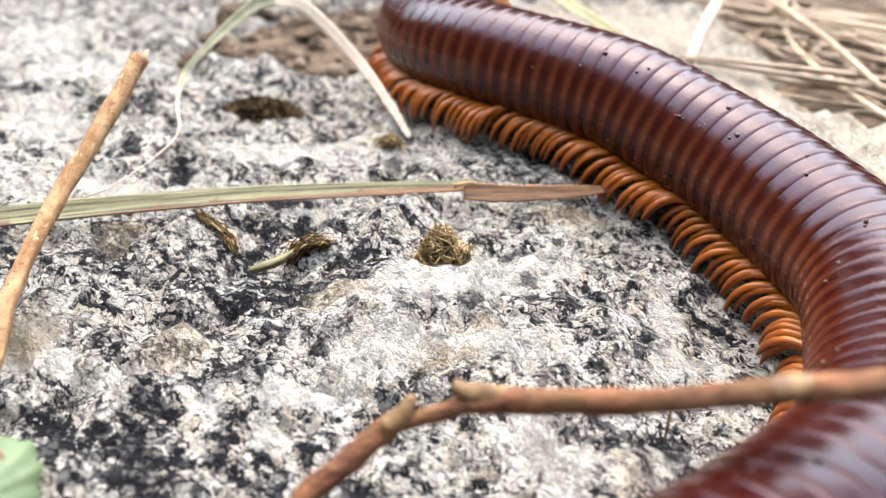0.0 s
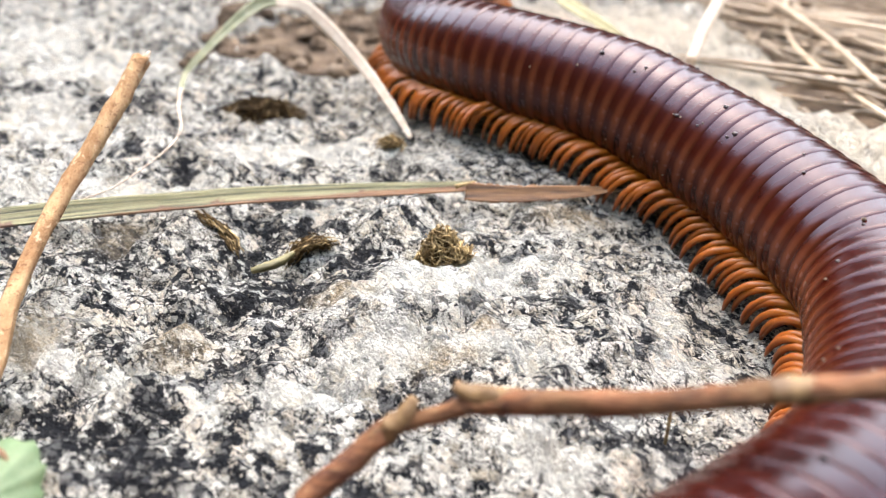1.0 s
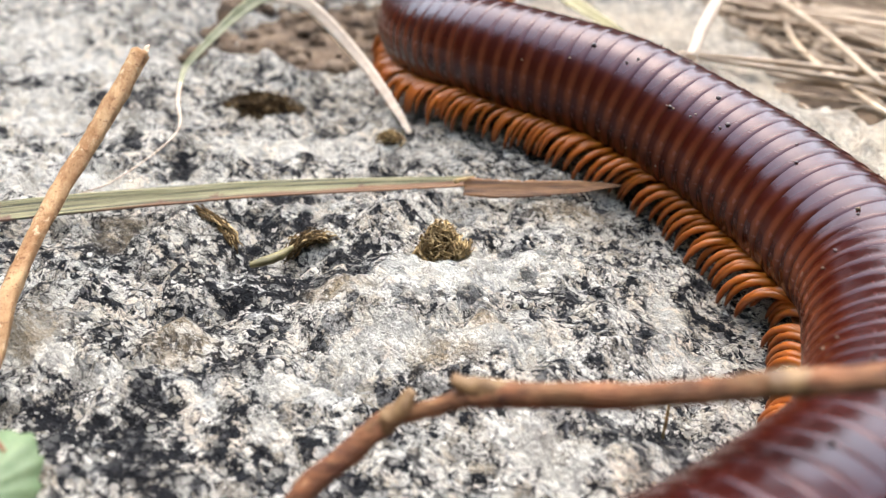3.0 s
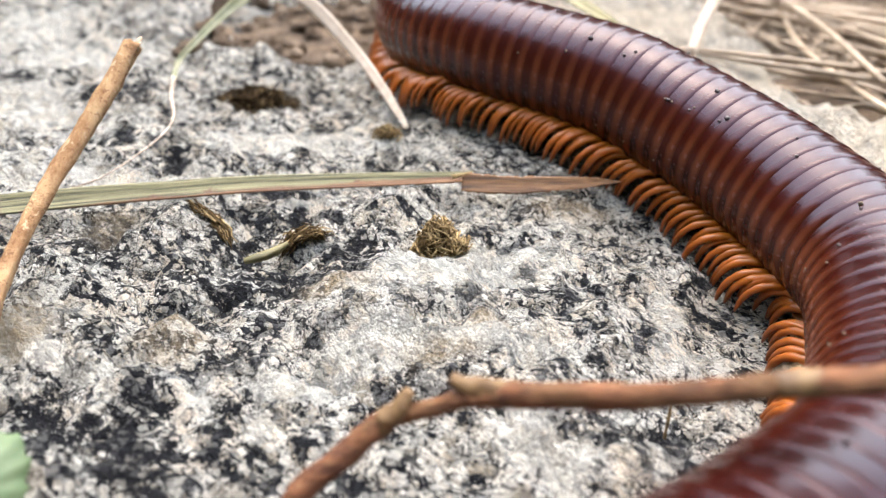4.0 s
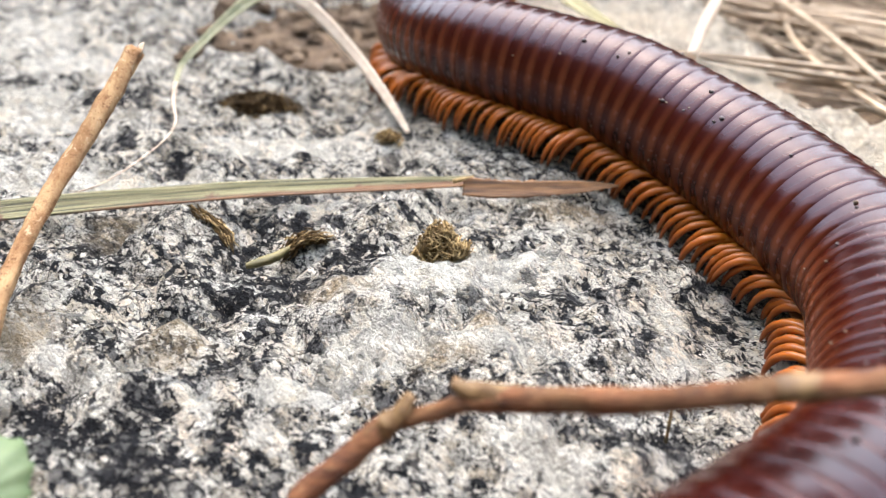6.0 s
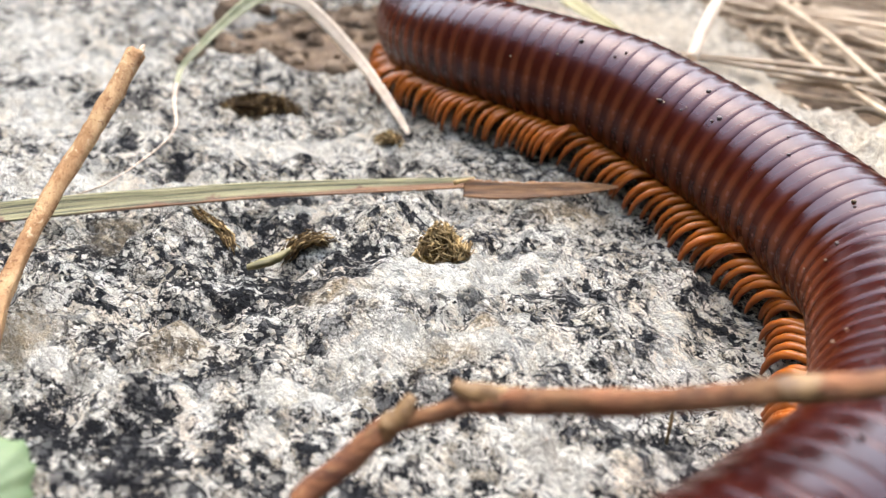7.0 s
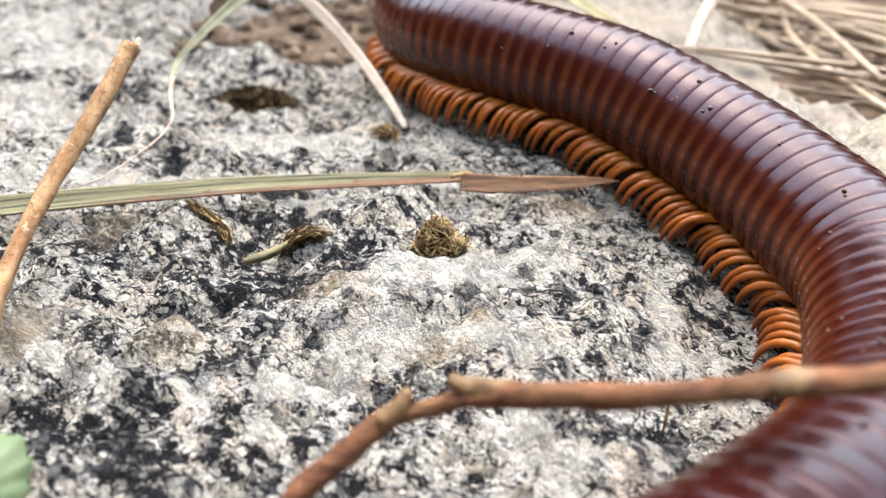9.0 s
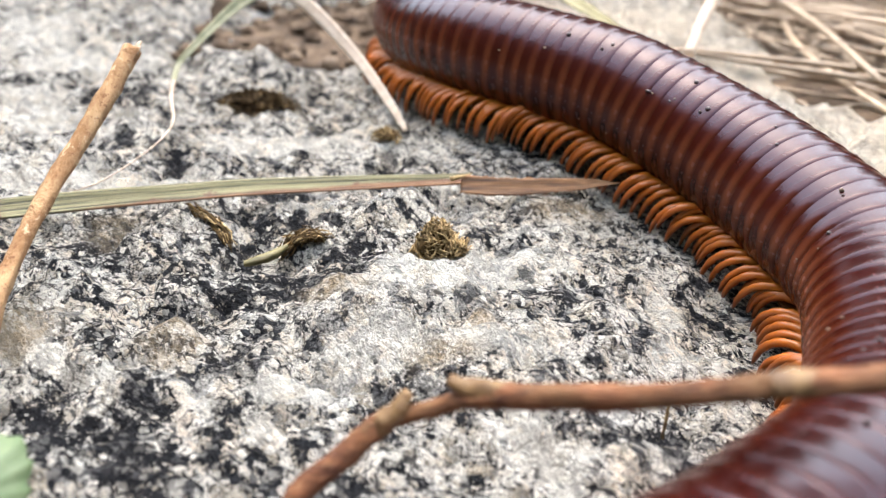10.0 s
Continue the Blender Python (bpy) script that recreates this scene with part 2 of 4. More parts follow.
def twig_bark():
    """Thin russet bark with long streaks, paler where it has worn."""
    m = Mat("russet_bark")
    streak = m.noise(1.0, 5, 0.7, m.stretch(0.16, 1.5, 1.5))
    col = m.mix(m.ramp(streak, (0.36, 0.0), (0.62, 1.0)), (0.055, 0.018, 0.008), (0.205, 0.082, 0.034))
    col = m.mix(m.ramp(m.noise(1.5, 5, 0.75, m.stretch(0.3, 1, 1)), (0.56, 0.0), (0.66, 0.7)), col, (0.32, 0.175, 0.085))
    col = m.mix(m.ramp(m.noise(0.22, 3), (0.45, 0.0), (0.7, 0.5)), col, (0.15, 0.085, 0.035))
    m.bump(m.math("ADD", streak, m.noise(3.0, 4, 0.7, m.stretch(0.3, 1, 1))), 0.8, 0.0004)
    return m.done(col, 0.7, Specular_IOR_Level=0.3)


def blade_green():
    """Flat dry blade: grey green with ribs, russet along one edge and at the torn tip."""
    m = Mat("faded_blade")
    u, v = m.attr("along"), m.attr("across")
    pair = m.n.new("ShaderNodeCombineXYZ")
    m.put(m.math("MULTIPLY", u, 2.5), pair.inputs[0])
    m.put(m.math("MULTIPLY", v, 7.0), pair.inputs[1])
    m.put(m.math("MULTIPLY", m.rand(), 40.0), pair.inputs[2])
    rib = m.noise(1.0, 4, 0.6, pair.outputs[0])
    fine = m.noise(3.2, 4, 0.7, pair.outputs[0])
    green = m.mix(m.ramp(rib, (0.44, 0.0), (0.55, 1.0)), (0.026, 0.026, 0.009), (0.165, 0.155, 0.072))
    green = m.mix(m.ramp(fine, (0.5, 0.0), (0.62, 0.7)), green, (0.32, 0.28, 0.155))
    green = m.mix(m.ramp(m.math("MULTIPLY_ADD", v, 0.25, m.noise(0.16, 5, 0.7)), (0.74, 0.0), (0.80, 0.8)), green, (0.085, 0.024, 0.014))
    red = m.mix(m.ramp(rib, (0.30, 0.0), (0.66, 1.0)), (0.045, 0.014, 0.006), (0.18, 0.078, 0.026))
    red = m.mix(m.ramp(fine, (0.52, 0.0), (0.64, 0.7)), red, (0.24, 0.15, 0.07))
    lim = m.math("SUBTRACT", m.math("MULTIPLY_ADD", m.noise(0.12, 3), 0.5, v), m.math("MULTIPLY_ADD", u, -0.75, 1.36))
    col = m.mix(m.ramp(lim, (0.0, 0.0), (0.12, 1.0)), green, red)
    m.bump(m.math("ADD", rib, fine), 0.5, 0.0003)
    return m.done(col, 0.55, Subsurface_Weight=0.0)


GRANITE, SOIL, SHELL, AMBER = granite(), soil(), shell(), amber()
STRAW = plain("straw", (0.20, 0.140, 0.088), (0.37, 0.285, 0.20), 0.6, 0.5, (0.3, 0.3, 0.3), spread=0.5)
CREAM = plain("bleached_blade", (0.60, 0.49, 0.38), (0.74, 0.64, 0.53), 0.6, 0.6, spread=0, glow_through=0.4)
SAGE = plain("sage_blade", (0.32, 0.33, 0.20), (0.54, 0.52, 0.36), 0.55, 0.3, spread=0, glow_through=0.5)
TENDRIL = plain("dry_tendril", (0.26, 0.19, 0.14), (0.46, 0.38, 0.29), 0.6, 0.5, spread=0)
DULLOLIVE = plain("olive_stem", (0.06, 0.05, 0.014), (0.17, 0.14, 0.05), 0.6, 0.8, (0.4, 1.5, 1.5), spread=0)
OLIVE = plain("olive_blade", (0.105, 0.09, 0.024), (0.18, 0.155, 0.055), 0.55, 0.3, spread=0)
BARK = bark()
REDBARK = twig_bark()
NODE = plain("twig_node", (0.080, 0.038, 0.013), (0.205, 0.12, 0.046), 0.65, 0.8, spread=0)
LEAF = plain("green_leaf", (0.105, 0.17, 0.07), (0.18, 0.24, 0.125), 0.5, 0.4, spread=0, glow_through=0.35)
DUNG = plain("brown_fibre", (0.028, 0.016, 0.006), (0.095, 0.058, 0.02), 0.85, 1.5, bump=0.8, spread=0, Specular_IOR_Level=0.15)
FIBRE = plain("plant_fibre", (0.17, 0.110, 0.042), (0.48, 0.345, 0.16), 0.8, 1.2, spread=0)
DARKFIBRE = plain("brown_plant_fibre", (0.065, 0.038, 0.013), (0.24, 0.155, 0.055), 0.85, 1.2, spread=0)
# humus, darkened so that its colour carries the shade of the recess
HUMUS = plain("shaded_humus", (0.008, 0.005, 0.002), (0.045, 0.025, 0.009), 0.9, 1.2, bump=0.9, spread=0, Specular_IOR_Level=0.1)
RUST = plain("rusty_dry_blade", (0.055, 0.022, 0.008), (0.27, 0.135, 0.055), 0.55, 1.3, (0.10, 2.0, 2.0), 0.6, 0)
FRINGE = plain("leg_base_plate", (0.12, 0.032, 0.004), (0.20, 0.060, 0.008), 0.45, 1.2, spread=0.2)
PEBBLE = plain("pebble", (0.09, 0.058, 0.034), (0.22, 0.155, 0.10), 0.75, 0.6, spread=0.4)
GRIT = plain("pale_grit", (0.40, 0.34, 0.26), (0.66, 0.60, 0.52), 0.6, 2.0, spread=0.3)
DROP = plain("dark_speck", (0.012, 0.005, 0.006), (0.03, 0.013, 0.013), 0.5, 2.0, spread=0)


# ---- mesh helpers (millimetres in, metres out) ----
def mesh_of(name, verts, faces, material, smooth=True):
    me = bpy.data.meshes.new(name)
    me.from_pydata([tuple(c * MM for c in v) for v in verts], [], faces)
    me.materials.append(material)
    if smooth:
        me.polygons.foreach_set("use_smooth", [True] * len(me.polygons))
    me.update()
    return me


def part(name, me, parent, label="", m=None):
    ob = new(name, me)
    ob.parent = parent
    if m is not None:
        ob.matrix_basis = m
    return tagged(ob, label)


def spline(pts, per=8):
    """Catmull-Rom through the points."""
    p = [np.array(q, float) for q in pts]
    p = [2 * p[0] - p[1]] + p + [2 * p[-1] - p[-2]]
    out = []
    for i in range(1, len(p) - 2):
        for k in range(per):
            t = k / per
            a, b, c, d = p[i - 1], p[i], p[i + 1], p[i + 2]
            out.append(0.5 * (2 * b + (c - a) * t + (2 * a - 5 * b + 4 * c - d) * t * t + (3 * b - a - 3 * c + d) * t ** 3))
    out.append(p[-2])
    return np.array(out)


def tube(pts, radii, sides=10, rough=0.0, seed=0, flat=1.0):
    """Verts and faces of a tube along pts, its radius read evenly from radii; closed ends."""
    rng = np.random.RandomState(seed)
    pts = np.array(pts, float)
    n = len(pts)
    rad = np.interp(np.linspace(0, 1, n), np.linspace(0, 1, len(radii)), radii)
    tan = np.gradient(pts, axis=0)
    tan /= np.linalg.norm(tan, axis=1)[:, None]
    side = np.cross(tan[0], (0.13, 0.2, 1.0))
    verts, faces = [], []
    lump = 1 + rough * rng.randn(sides) * 0.6
    for i in range(n):
        side = side - tan[i] * side.dot(tan[i])
        side /= np.linalg.norm(side)
        up = np.cross(side, tan[i])
        lump = 1 + 0.8 * (lump - 1) + rough * rng.randn(sides) * 0.5
        for k in range(sides):
            a = 2 * math.pi * k / sides
            verts.append(pts[i] + rad[i] * lump[k] * (math.cos(a) * side + flat * math.sin(a) * up))
    for i in range(n - 1):
        for k in range(sides):
            a, b = i * sides + k, i * sides + (k + 1) % sides
            faces.append((a, b, b + sides, a + sides))
    faces.append(tuple(range(sides))[::-1])
    faces.append(tuple((n - 1) * sides + k for k in range(sides)))
    return verts, faces


def join(*shapes):
    verts, faces = [], []
    for v, f in shapes:
        o = len(verts)
        verts.extend(v)
        faces.extend(tuple(i + o for i in q) for q in f)
    return verts, faces


def blob(centre, size, seed, rough=0.25, rings=9, sides=14):
    """A lumpy stone or crumb."""
    rng = np.random.RandomState(seed)
    off = Vector(rng.rand(3) * 50)
    verts, faces = [], []
    for i in range(rings + 1):
        a = math.pi * i / rings
        for k in range(sides):
            b = 2 * math.pi * k / sides
            d = Vector((math.sin(a) * math.cos(b), math.sin(a) * math.sin(b), math.cos(a)))
            r = 1 + rough * noise.fractal(d * 1.7 + off, 1.0, 2.0, 4)
            verts.append(tuple(centre[j] + size[j] * d[j] * r for j in range(3)))
    for i in range(rings):
        for k in range(sides):
            a, b = i * sides + k, i * sides + (k + 1) % sides
            faces.append((a, a + sides, b + sides, b))
    return verts, faces


def ribbon(pts, widths, normal=(0, 0, 1), fold=0.25, thick=0.18, cols=5, ragged=0.0, seed=1):
    """A leaf blade with thickness, folded along its midrib; returns verts, faces, along, across."""
    pts = np.array(pts, float)
    n = len(pts)
    wid = np.interp(np.linspace(0, 1, n), np.linspace(0, 1, len(widths)), widths)
    tan = np.gradient(pts, axis=0)
    tan /= np.linalg.norm(tan, axis=1)[:, None]
    nor = np.array(normal, float)
    verts, faces, along, across = [], [], [], []
    for layer in (0, 1):
        rr = np.random.RandomState(seed)
        for i in range(n):
            s = np.cross(tan[i], nor)
            s /= np.linalg.norm(s)
            u = np.cross(s, tan[i])
            for k in range(cols):
                x = k / (cols - 1) - 0.5
                jag = ragged * rr.randn() * (abs(x) > 0.4)
                verts.append(pts[i] + s * wid[i] * (x + jag) + u * (abs(x) * 2 * fold * wid[i] - layer * thick))
                along.append(i / (n - 1))
                across.append(x + 0.5)
    m = n * cols
    for i in range(n - 1):
        for k in range(cols - 1):
            a = i * cols + k
            faces.append((a, a + 1, a + cols + 1, a + cols))
            faces.append((m + a, m + a + cols, m + a + cols + 1, m + a + 1))
        for k in (0, cols - 1):
            a = i * cols + k
            faces.append((a, a + cols, m + a + cols, m + a) if k == 0 else (a, m + a, m + a + cols, a + cols))
    for i in (0, n - 1):
        for k in range(cols - 1):
            a = i * cols + k
            faces.append((a, m + a, m + a + 1, a + 1) if i == 0 else (a, a + 1, m + a + 1, m + a))
    return verts, faces, along, across


def give(me, **values):
    for k, v in values.items():
        me.attributes.new(k, "FLOAT", "POINT").data.foreach_set("value", np.array(v, dtype=np.float32))


# ---- granite rock ----
TABLE = np.random.RandomState(7).rand(256, 256)


def value_noise(x, y):
    xi, yi = np.floor(x).astype(int), np.floor(y).astype(int)
    fx, fy = x - xi, y - yi
    fx, fy = fx * fx * (3 - 2 * fx), fy * fy * (3 - 2 * fy)
    g = lambda i, j: TABLE[i % 256, j % 256]
    return (g(xi, yi) * (1 - fx) + g(xi + 1, yi) * fx) * (1 - fy) + (g(xi, yi + 1) * (1 - fx) + g(xi + 1, yi + 1) * fx) * fy


def fbm(x, y, size, octaves=4, gain=0.5):
    out, amp, tot = 0 * x, 1.0, 0.0
    for o in range(octaves):
        a = 0.6 + 1.1 * o
        s = size / 2 ** o
        out = out + amp * value_noise((x * math.cos(a) - y * math.sin(a)) / s + 17.3 * o, (x * math.sin(a) + y * math.cos(a)) / s + 5.1 * o)
        tot += amp
        amp *= gain
    return out / tot - 0.5


# hollows and rises: x, y, half width, half depth, height
RELIEF = [
    (-20.5, 61.8, 8.7, 6.5, -1.6),
    (-17.5, 75.0, 6.0, 2.2, 1.2),
    (-4.6, 57.0, 9.3, 5.8, 1.9),
    (-29.5, 109.8, 7.5, 3.6, -1.5),
    (16.4, 41.5, 6.7, 2.2, -1.5),
    (-24.4, 55.3, 4.8, 2.2, -1.0),
    (-33.6, 50.4, 6.1, 4.9, 1.0),
    (-64.9, 144.8, 22.2, 16.2, 1.5),
    (-24.3, 51.5, 3.6, 2.2, 0.8),
    (-6.9, 86.0, 4.4, 2.3, -0.8),
    (-38.2, 94.7, 6.3, 3.5, 1.0),
]
# dark patches, mica and the painted shade of hollows: x, y, half width, half depth
DARK = [
    (-12.7, 60.3, 6.3, 2.2),
    (-23.5, 67.1, 3.7, 3.3),
    (-36.2, 64.9, 3.6, 4.5),
    (-19.6, 60.3, 6.8, 4.1),
    (-13.8, 71.8, 2.9, 2.3),
    (-8.8, 66.5, 3.7, 2.9),
    (16.3, 41.2, 5.8, 1.7),
    (-24.4, 55.3, 3.8, 1.9),
    (-17.9, 50.4, 2.0, 3.6),
    (-24.6, 43.4, 1.4, 2.0),
    (-32.8, 42.1, 2.7, 2.5),
    (-6.0, 36.5, 2.5, 2.1),
    (-13.0, 36.0, 2.1, 1.6),
    (-28.8, 39.2, 4.8, 3.6),
    (-25.1, 40.9, 2.7, 3.8),
    (-20.3, 37.0, 2.9, 2.2),
    (-9.8, 40.1, 1.8, 1.7),
    (-52.1, 108.2, 6.1, 4.3),
    (-33.8, 86.5, 3.4, 3.4),
    (-19.7, 79.9, 4.2, 1.8),
    (-6.9, 86.0, 3.7, 2.0),
    (12.4, 87.6, 4.5, 2.0),
    (-69.3, 116.8, 5.6, 3.7),
    (-29.5, 109.4, 6.2, 2.9),
    (-34.4, 63.3, 2.4, 1.6),
    (-31.2, 50.8, 3.6, 2.6),
    (-18.6, 59.4, 8.8, 3.7),
    (-17.1, 50.6, 2.1, 3.3),
    (-17.6, 72.2, 5.1, 1.7),
    (-32.0, 42.7, 3.2, 2.8),
    (-23.5, 37.9, 4.2, 3.2),
    (-24.3, 44.4, 1.7, 2.3),
    (-17.6, 40.5, 1.5, 1.8),
    (15.8, 40.9, 4.4, 1.6),
    (11.0, 58.9, 2.2, 1.4),
]
OCHRE = [
    (-24.3, 51.5, 3.8, 2.4),
    (-36.9, 51.2, 2.8, 3.7),
    (-10.1, 57.0, 3.3, 1.7),
    (4.4, 51.5, 1.8, 1.4),
    (14.3, 75.0, 4.6, 1.9),
    (-36.9, 70.0, 3.2, 3.1),
    (0.3, 47.1, 2.9, 1.4),
]
# sandy cream stretches beside the litter and behind the millipede
CREAMY = [
    (58.0, 122.0, 24.0, 22.0),
    (66.0, 92.0, 16.0, 24.0),
    (34.0, 150.0, 30.0, 18.0),
]
# calm pale stretches with little mica; the first three paint sky glare into the rock
PALE = [
    (-58.5, 104.8, 12.0, 9.4),
    (-34.1, 81.3, 5.6, 3.1),
    (-80.5, 144.8, 13.3, 11.9),
    (-27.9, 91.1, 6.9, 3.6),
    (-34.7, 49.6, 4.5, 2.7),
    (-28.4, 46.0, 2.9, 2.1),
    (-16.0, 40.4, 3.1, 1.8),
    (-12.5, 45.4, 2.8, 2.1),
    (-3.5, 57.9, 8.3, 4.4),
    (6.9, 63.8, 6.5, 3.3),
    (-14.9, 75.4, 4.0, 2.2),
    (21.4, 57.9, 2.8, 2.9),
    (23.8, 51.2, 3.6, 2.0),
    (3.8, 48.9, 5.9, 2.3),
    (-6.6, 48.9, 4.5, 2.7),
    (-46.8, 81.3, 7.7, 3.9),
    (-17.7, 94.7, 8.7, 4.3),
    (-33.4, 51.2, 3.1, 3.3),
    (-20.9, 43.4, 1.8, 2.0),
    (-8.0, 39.2, 2.6, 1.1),
    (7.6, 39.2, 3.9, 2.3),
    (-60.7, 128.0, 12.1, 7.9),
    (3.2, 81.3, 5.6, 1.5),
]


def bell(x, y, cx, cy, rx, ry, power=1.0):
    return np.exp(-(((x - cx) / rx) ** 2 + ((y - cy) / ry) ** 2) ** power)


def rock_height(x, y):
    h = 4.0 * fbm(x, y, 34, 3) + 8.0 * (np.abs(fbm(x + 90, y, 15, 3)) - 0.1) + 4.2 * (np.abs(fbm(x + 11, y + 8, 6, 3)) - 0.1)
    h = h + 3.1 * fbm(x + 31, y + 12, 4.5, 3, 0.6) + 1.3 * fbm(x, y + 77, 1.5, 2)
    gap, lift = path_near(x, y)
    quiet = np.exp(-(np.maximum(0, gap - 5) / 8) ** 2)
    h = h * (1 - 0.62 * quiet) - 0.2 * quiet
    h = h + lift * np.exp(-(np.maximum(0, gap - 6) / 13) ** 2)
    for cx, cy, rx, ry, d in RELIEF:
        h = h + d * bell(x + 3 * fbm(x, y, 5, 3), y + 3 * fbm(x + 40, y, 5, 3), cx, cy, rx, ry, 1.6)
    # the rock ends at the litter on one side and at a soil pocket behind
    e1 = x - 55 - 0.5 * np.maximum(0, 118 - y) - 12 * fbm(x, y, 18, 3)
    e2 = 1 - np.hypot((x + 25) / 24, (y - 152) / 25) + 0.5 * fbm(x, y + 50, 14, 3)
    drop = np.clip(e1 / 7, 0, 1.5) * 6 + np.clip(e2 * 4.0, 0, 1.2) * 4.5
    return h - drop


def path_near(x, y):
    """Distance to the millipede's line, and that line's height over its usual one."""
    d, z = np.full(x.shape, 1e9), np.zeros(x.shape)
    for px, py, pz in PATH[::4]:
        e = np.hypot(x - px, y - py)
        z = np.where(e < d, pz - 9.0, z)
        d = np.minimum(d, e)
    return d, z


# the millipede's line over the rock, tail to head
PATH = spline([(-41.8, 8.0, 7.7), (-26.8, 10.6, 7.7), (-11.8, 13.0, 7.7), (2.2, 15.9, 7.7), (12.8, 20.2, 7.3), (21.5, 25.6, 6.8), (28.2, 30.7, 6.4), (32.7, 37.1, 5.3),
               (36.3, 44.2, 4.7), (39.0, 53.8, 5.1), (37.2, 63.6, 5.8), (33.6, 72.7, 6.9), (28.2, 80.9, 8.4), (22.0, 87.6, 10.1), (14.3, 93.7, 10.9), (6.0, 100.3, 11.3),
               (-0.6, 109.1, 10.6), (-3.8, 119.3, 9.3), (-3.6, 130.0, 9.0), (0.5, 143.0, 9.0), (5.0, 158.0, 9.0), (9.0, 174.0, 9.0)], 14)
ARC = np.concatenate([[0], np.cumsum(np.linalg.norm(np.diff(PATH, axis=0), axis=1))])


def on_path(s):
    p = np.array([np.interp(s, ARC, PATH[:, i]) for i in range(3)])
    q = np.array([np.interp(s + 0.8, ARC, PATH[:, i]) - np.interp(s - 0.8, ARC, PATH[:, i]) for i in range(3)])
    return p, q / np.linalg.norm(q)


def build_rock():
    xs = np.concatenate([np.arange(-150, -64, 2.5), np.arange(-64, 74, 0.4), np.arange(74, 104, 2.5)])
    ys = np.concatenate([np.arange(-90, 26, 3.0), np.arange(26, 132, 0.4), np.arange(132, 204, 1.2)])
    gx, gy = np.meshgrid(xs, ys, indexing="ij")
    z = rock_height(gx, gy)
    rim = np.maximum(np.maximum(-118 - gx, gy - 190), np.maximum(-62 - gy, 0)) / 14
    z = z - 14 * np.clip(rim, 0, 2) ** 1.3
    nx, ny = len(xs), len(ys)
    verts = np.stack([gx, gy, z], -1).reshape(-1, 3)
    idx = np.arange(nx * ny).reshape(nx, ny)
    faces = np.stack([idx[:-1, :-1], idx[1:, :-1], idx[1:, 1:], idx[:-1, 1:]], -1).reshape(-1, 4)
    me = mesh_of("rock", verts.tolist(), faces.tolist(), GRANITE)
    wx, wy = gx + 4 * fbm(gx, gy, 6, 4), gy + 4 * fbm(gx + 70, gy, 6, 4)
    mica_shade, ochre = np.zeros_like(gx), np.zeros_like(gx)
    for cx, cy, rx, ry in DARK:
        mica_shade = np.maximum(mica_shade, bell(wx, wy, cx, cy, rx, ry, 1.5))
    for cx, cy, rx, ry in PALE:
        mica_shade = mica_shade - 0.75 * bell(wx, wy, cx, cy, rx, ry, 1.5) * (1 - mica_shade)
    for cx, cy, rx, ry in OCHRE:
        ochre = np.maximum(ochre, bell(wx, wy, cx, cy, rx, ry, 1.5))
    cream = np.zeros_like(gx)
    for cx, cy, rx, ry in CREAMY:
        cream = np.maximum(cream, bell(wx, wy, cx, cy, rx, ry, 1.5))
    give(me, mica_shade=mica_shade.ravel(), ochre=ochre.ravel(), cream=cream.ravel())
    tagged(new("rock", me), "weathered black and white speckled granite boulder", "rock", kind="structure")


def build_ground():
    rad = np.concatenate([np.linspace(0, 320, 120), np.geomspace(330, 400000, 50)])
    ang = np.linspace(0, 2 * math.pi, 160, endpoint=False)
    verts, faces = [], []
    for r in rad:
        x, y = 20 + r * np.cos(ang), 100 + r * np.sin(ang)
        z = -4.5 + (5 * fbm(x, y, 24, 4) if r < 320 else 0 * x) - 12 * bell(x, y, -10, 60, 62, 85, 2)
        verts.extend(np.stack([x, y, z], -1).tolist())
    n = len(ang)
    for i in range(len(rad) - 1):
        for k in range(n):
            a, b = i * n + k, i * n + (k + 1) % n
            faces.append((a, b, b + n, a + n))
    tagged(new("ground", mesh_of("ground", verts, faces, SOIL)), "brown dry soil round the granite boulder", "ground", kind="structure")


def build_backdrop():
    """Unseen dark ring, added to block low sky and shape the millipede's reflections."""
    # plain dark green; no undergrowth is known to stand here
    m = Mat("undergrowth")
    col = m.ramp(m.noise(0.026, 6, 0.7), (0.35, (0.012, 0.016, 0.007)), (0.55, (0.035, 0.045, 0.018)), (0.75, (0.07, 0.07, 0.03)))
    mat = m.done(col, 0.9)
    n, rows = 96, 12
    verts, faces = [], []
    for i in range(rows):
        for k in range(n):
            a = 2 * math.pi * k / n
            rise = np.interp(math.degrees(a), [0, 30, 50, 60, 75, 100, 114, 128, 142, 165, 190, 230, 270, 310, 360], [38, 24, 20, 22, 31, 33, 20, 12, 38, 54, 56, 54, 53, 50, 38])
            r = float(np.interp(math.degrees(a), [0, 45, 62, 118, 140, 360], [400, 400, 300, 300, 400, 400])) * (1 + 0.1 * noise.noise(Vector((3 * math.cos(a), 3 * math.sin(a), i * 0.5))))
            u = i / (rows - 1)
            top = r * math.tan(radians(float(rise))) * (1 + 0.16 * noise.noise(Vector((6 * math.cos(a), 6 * math.sin(a), 4))))
            verts.append((r * math.cos(a), r * math.sin(a) + 60, -15 + u * (top + 15)))
    for i in range(rows - 1):
        for k in range(n):
            p, q = i * n + k, i * n + (k + 1) % n
            faces.append((p, p + n, q + n, q))
    tagged(new("backdrop", mesh_of("backdrop", verts, faces, mat)), "unseen dark green ring added to shape the millipede's reflections", "undergrowth", kind="structure")


build_ground()
build_backdrop()
build_rock()


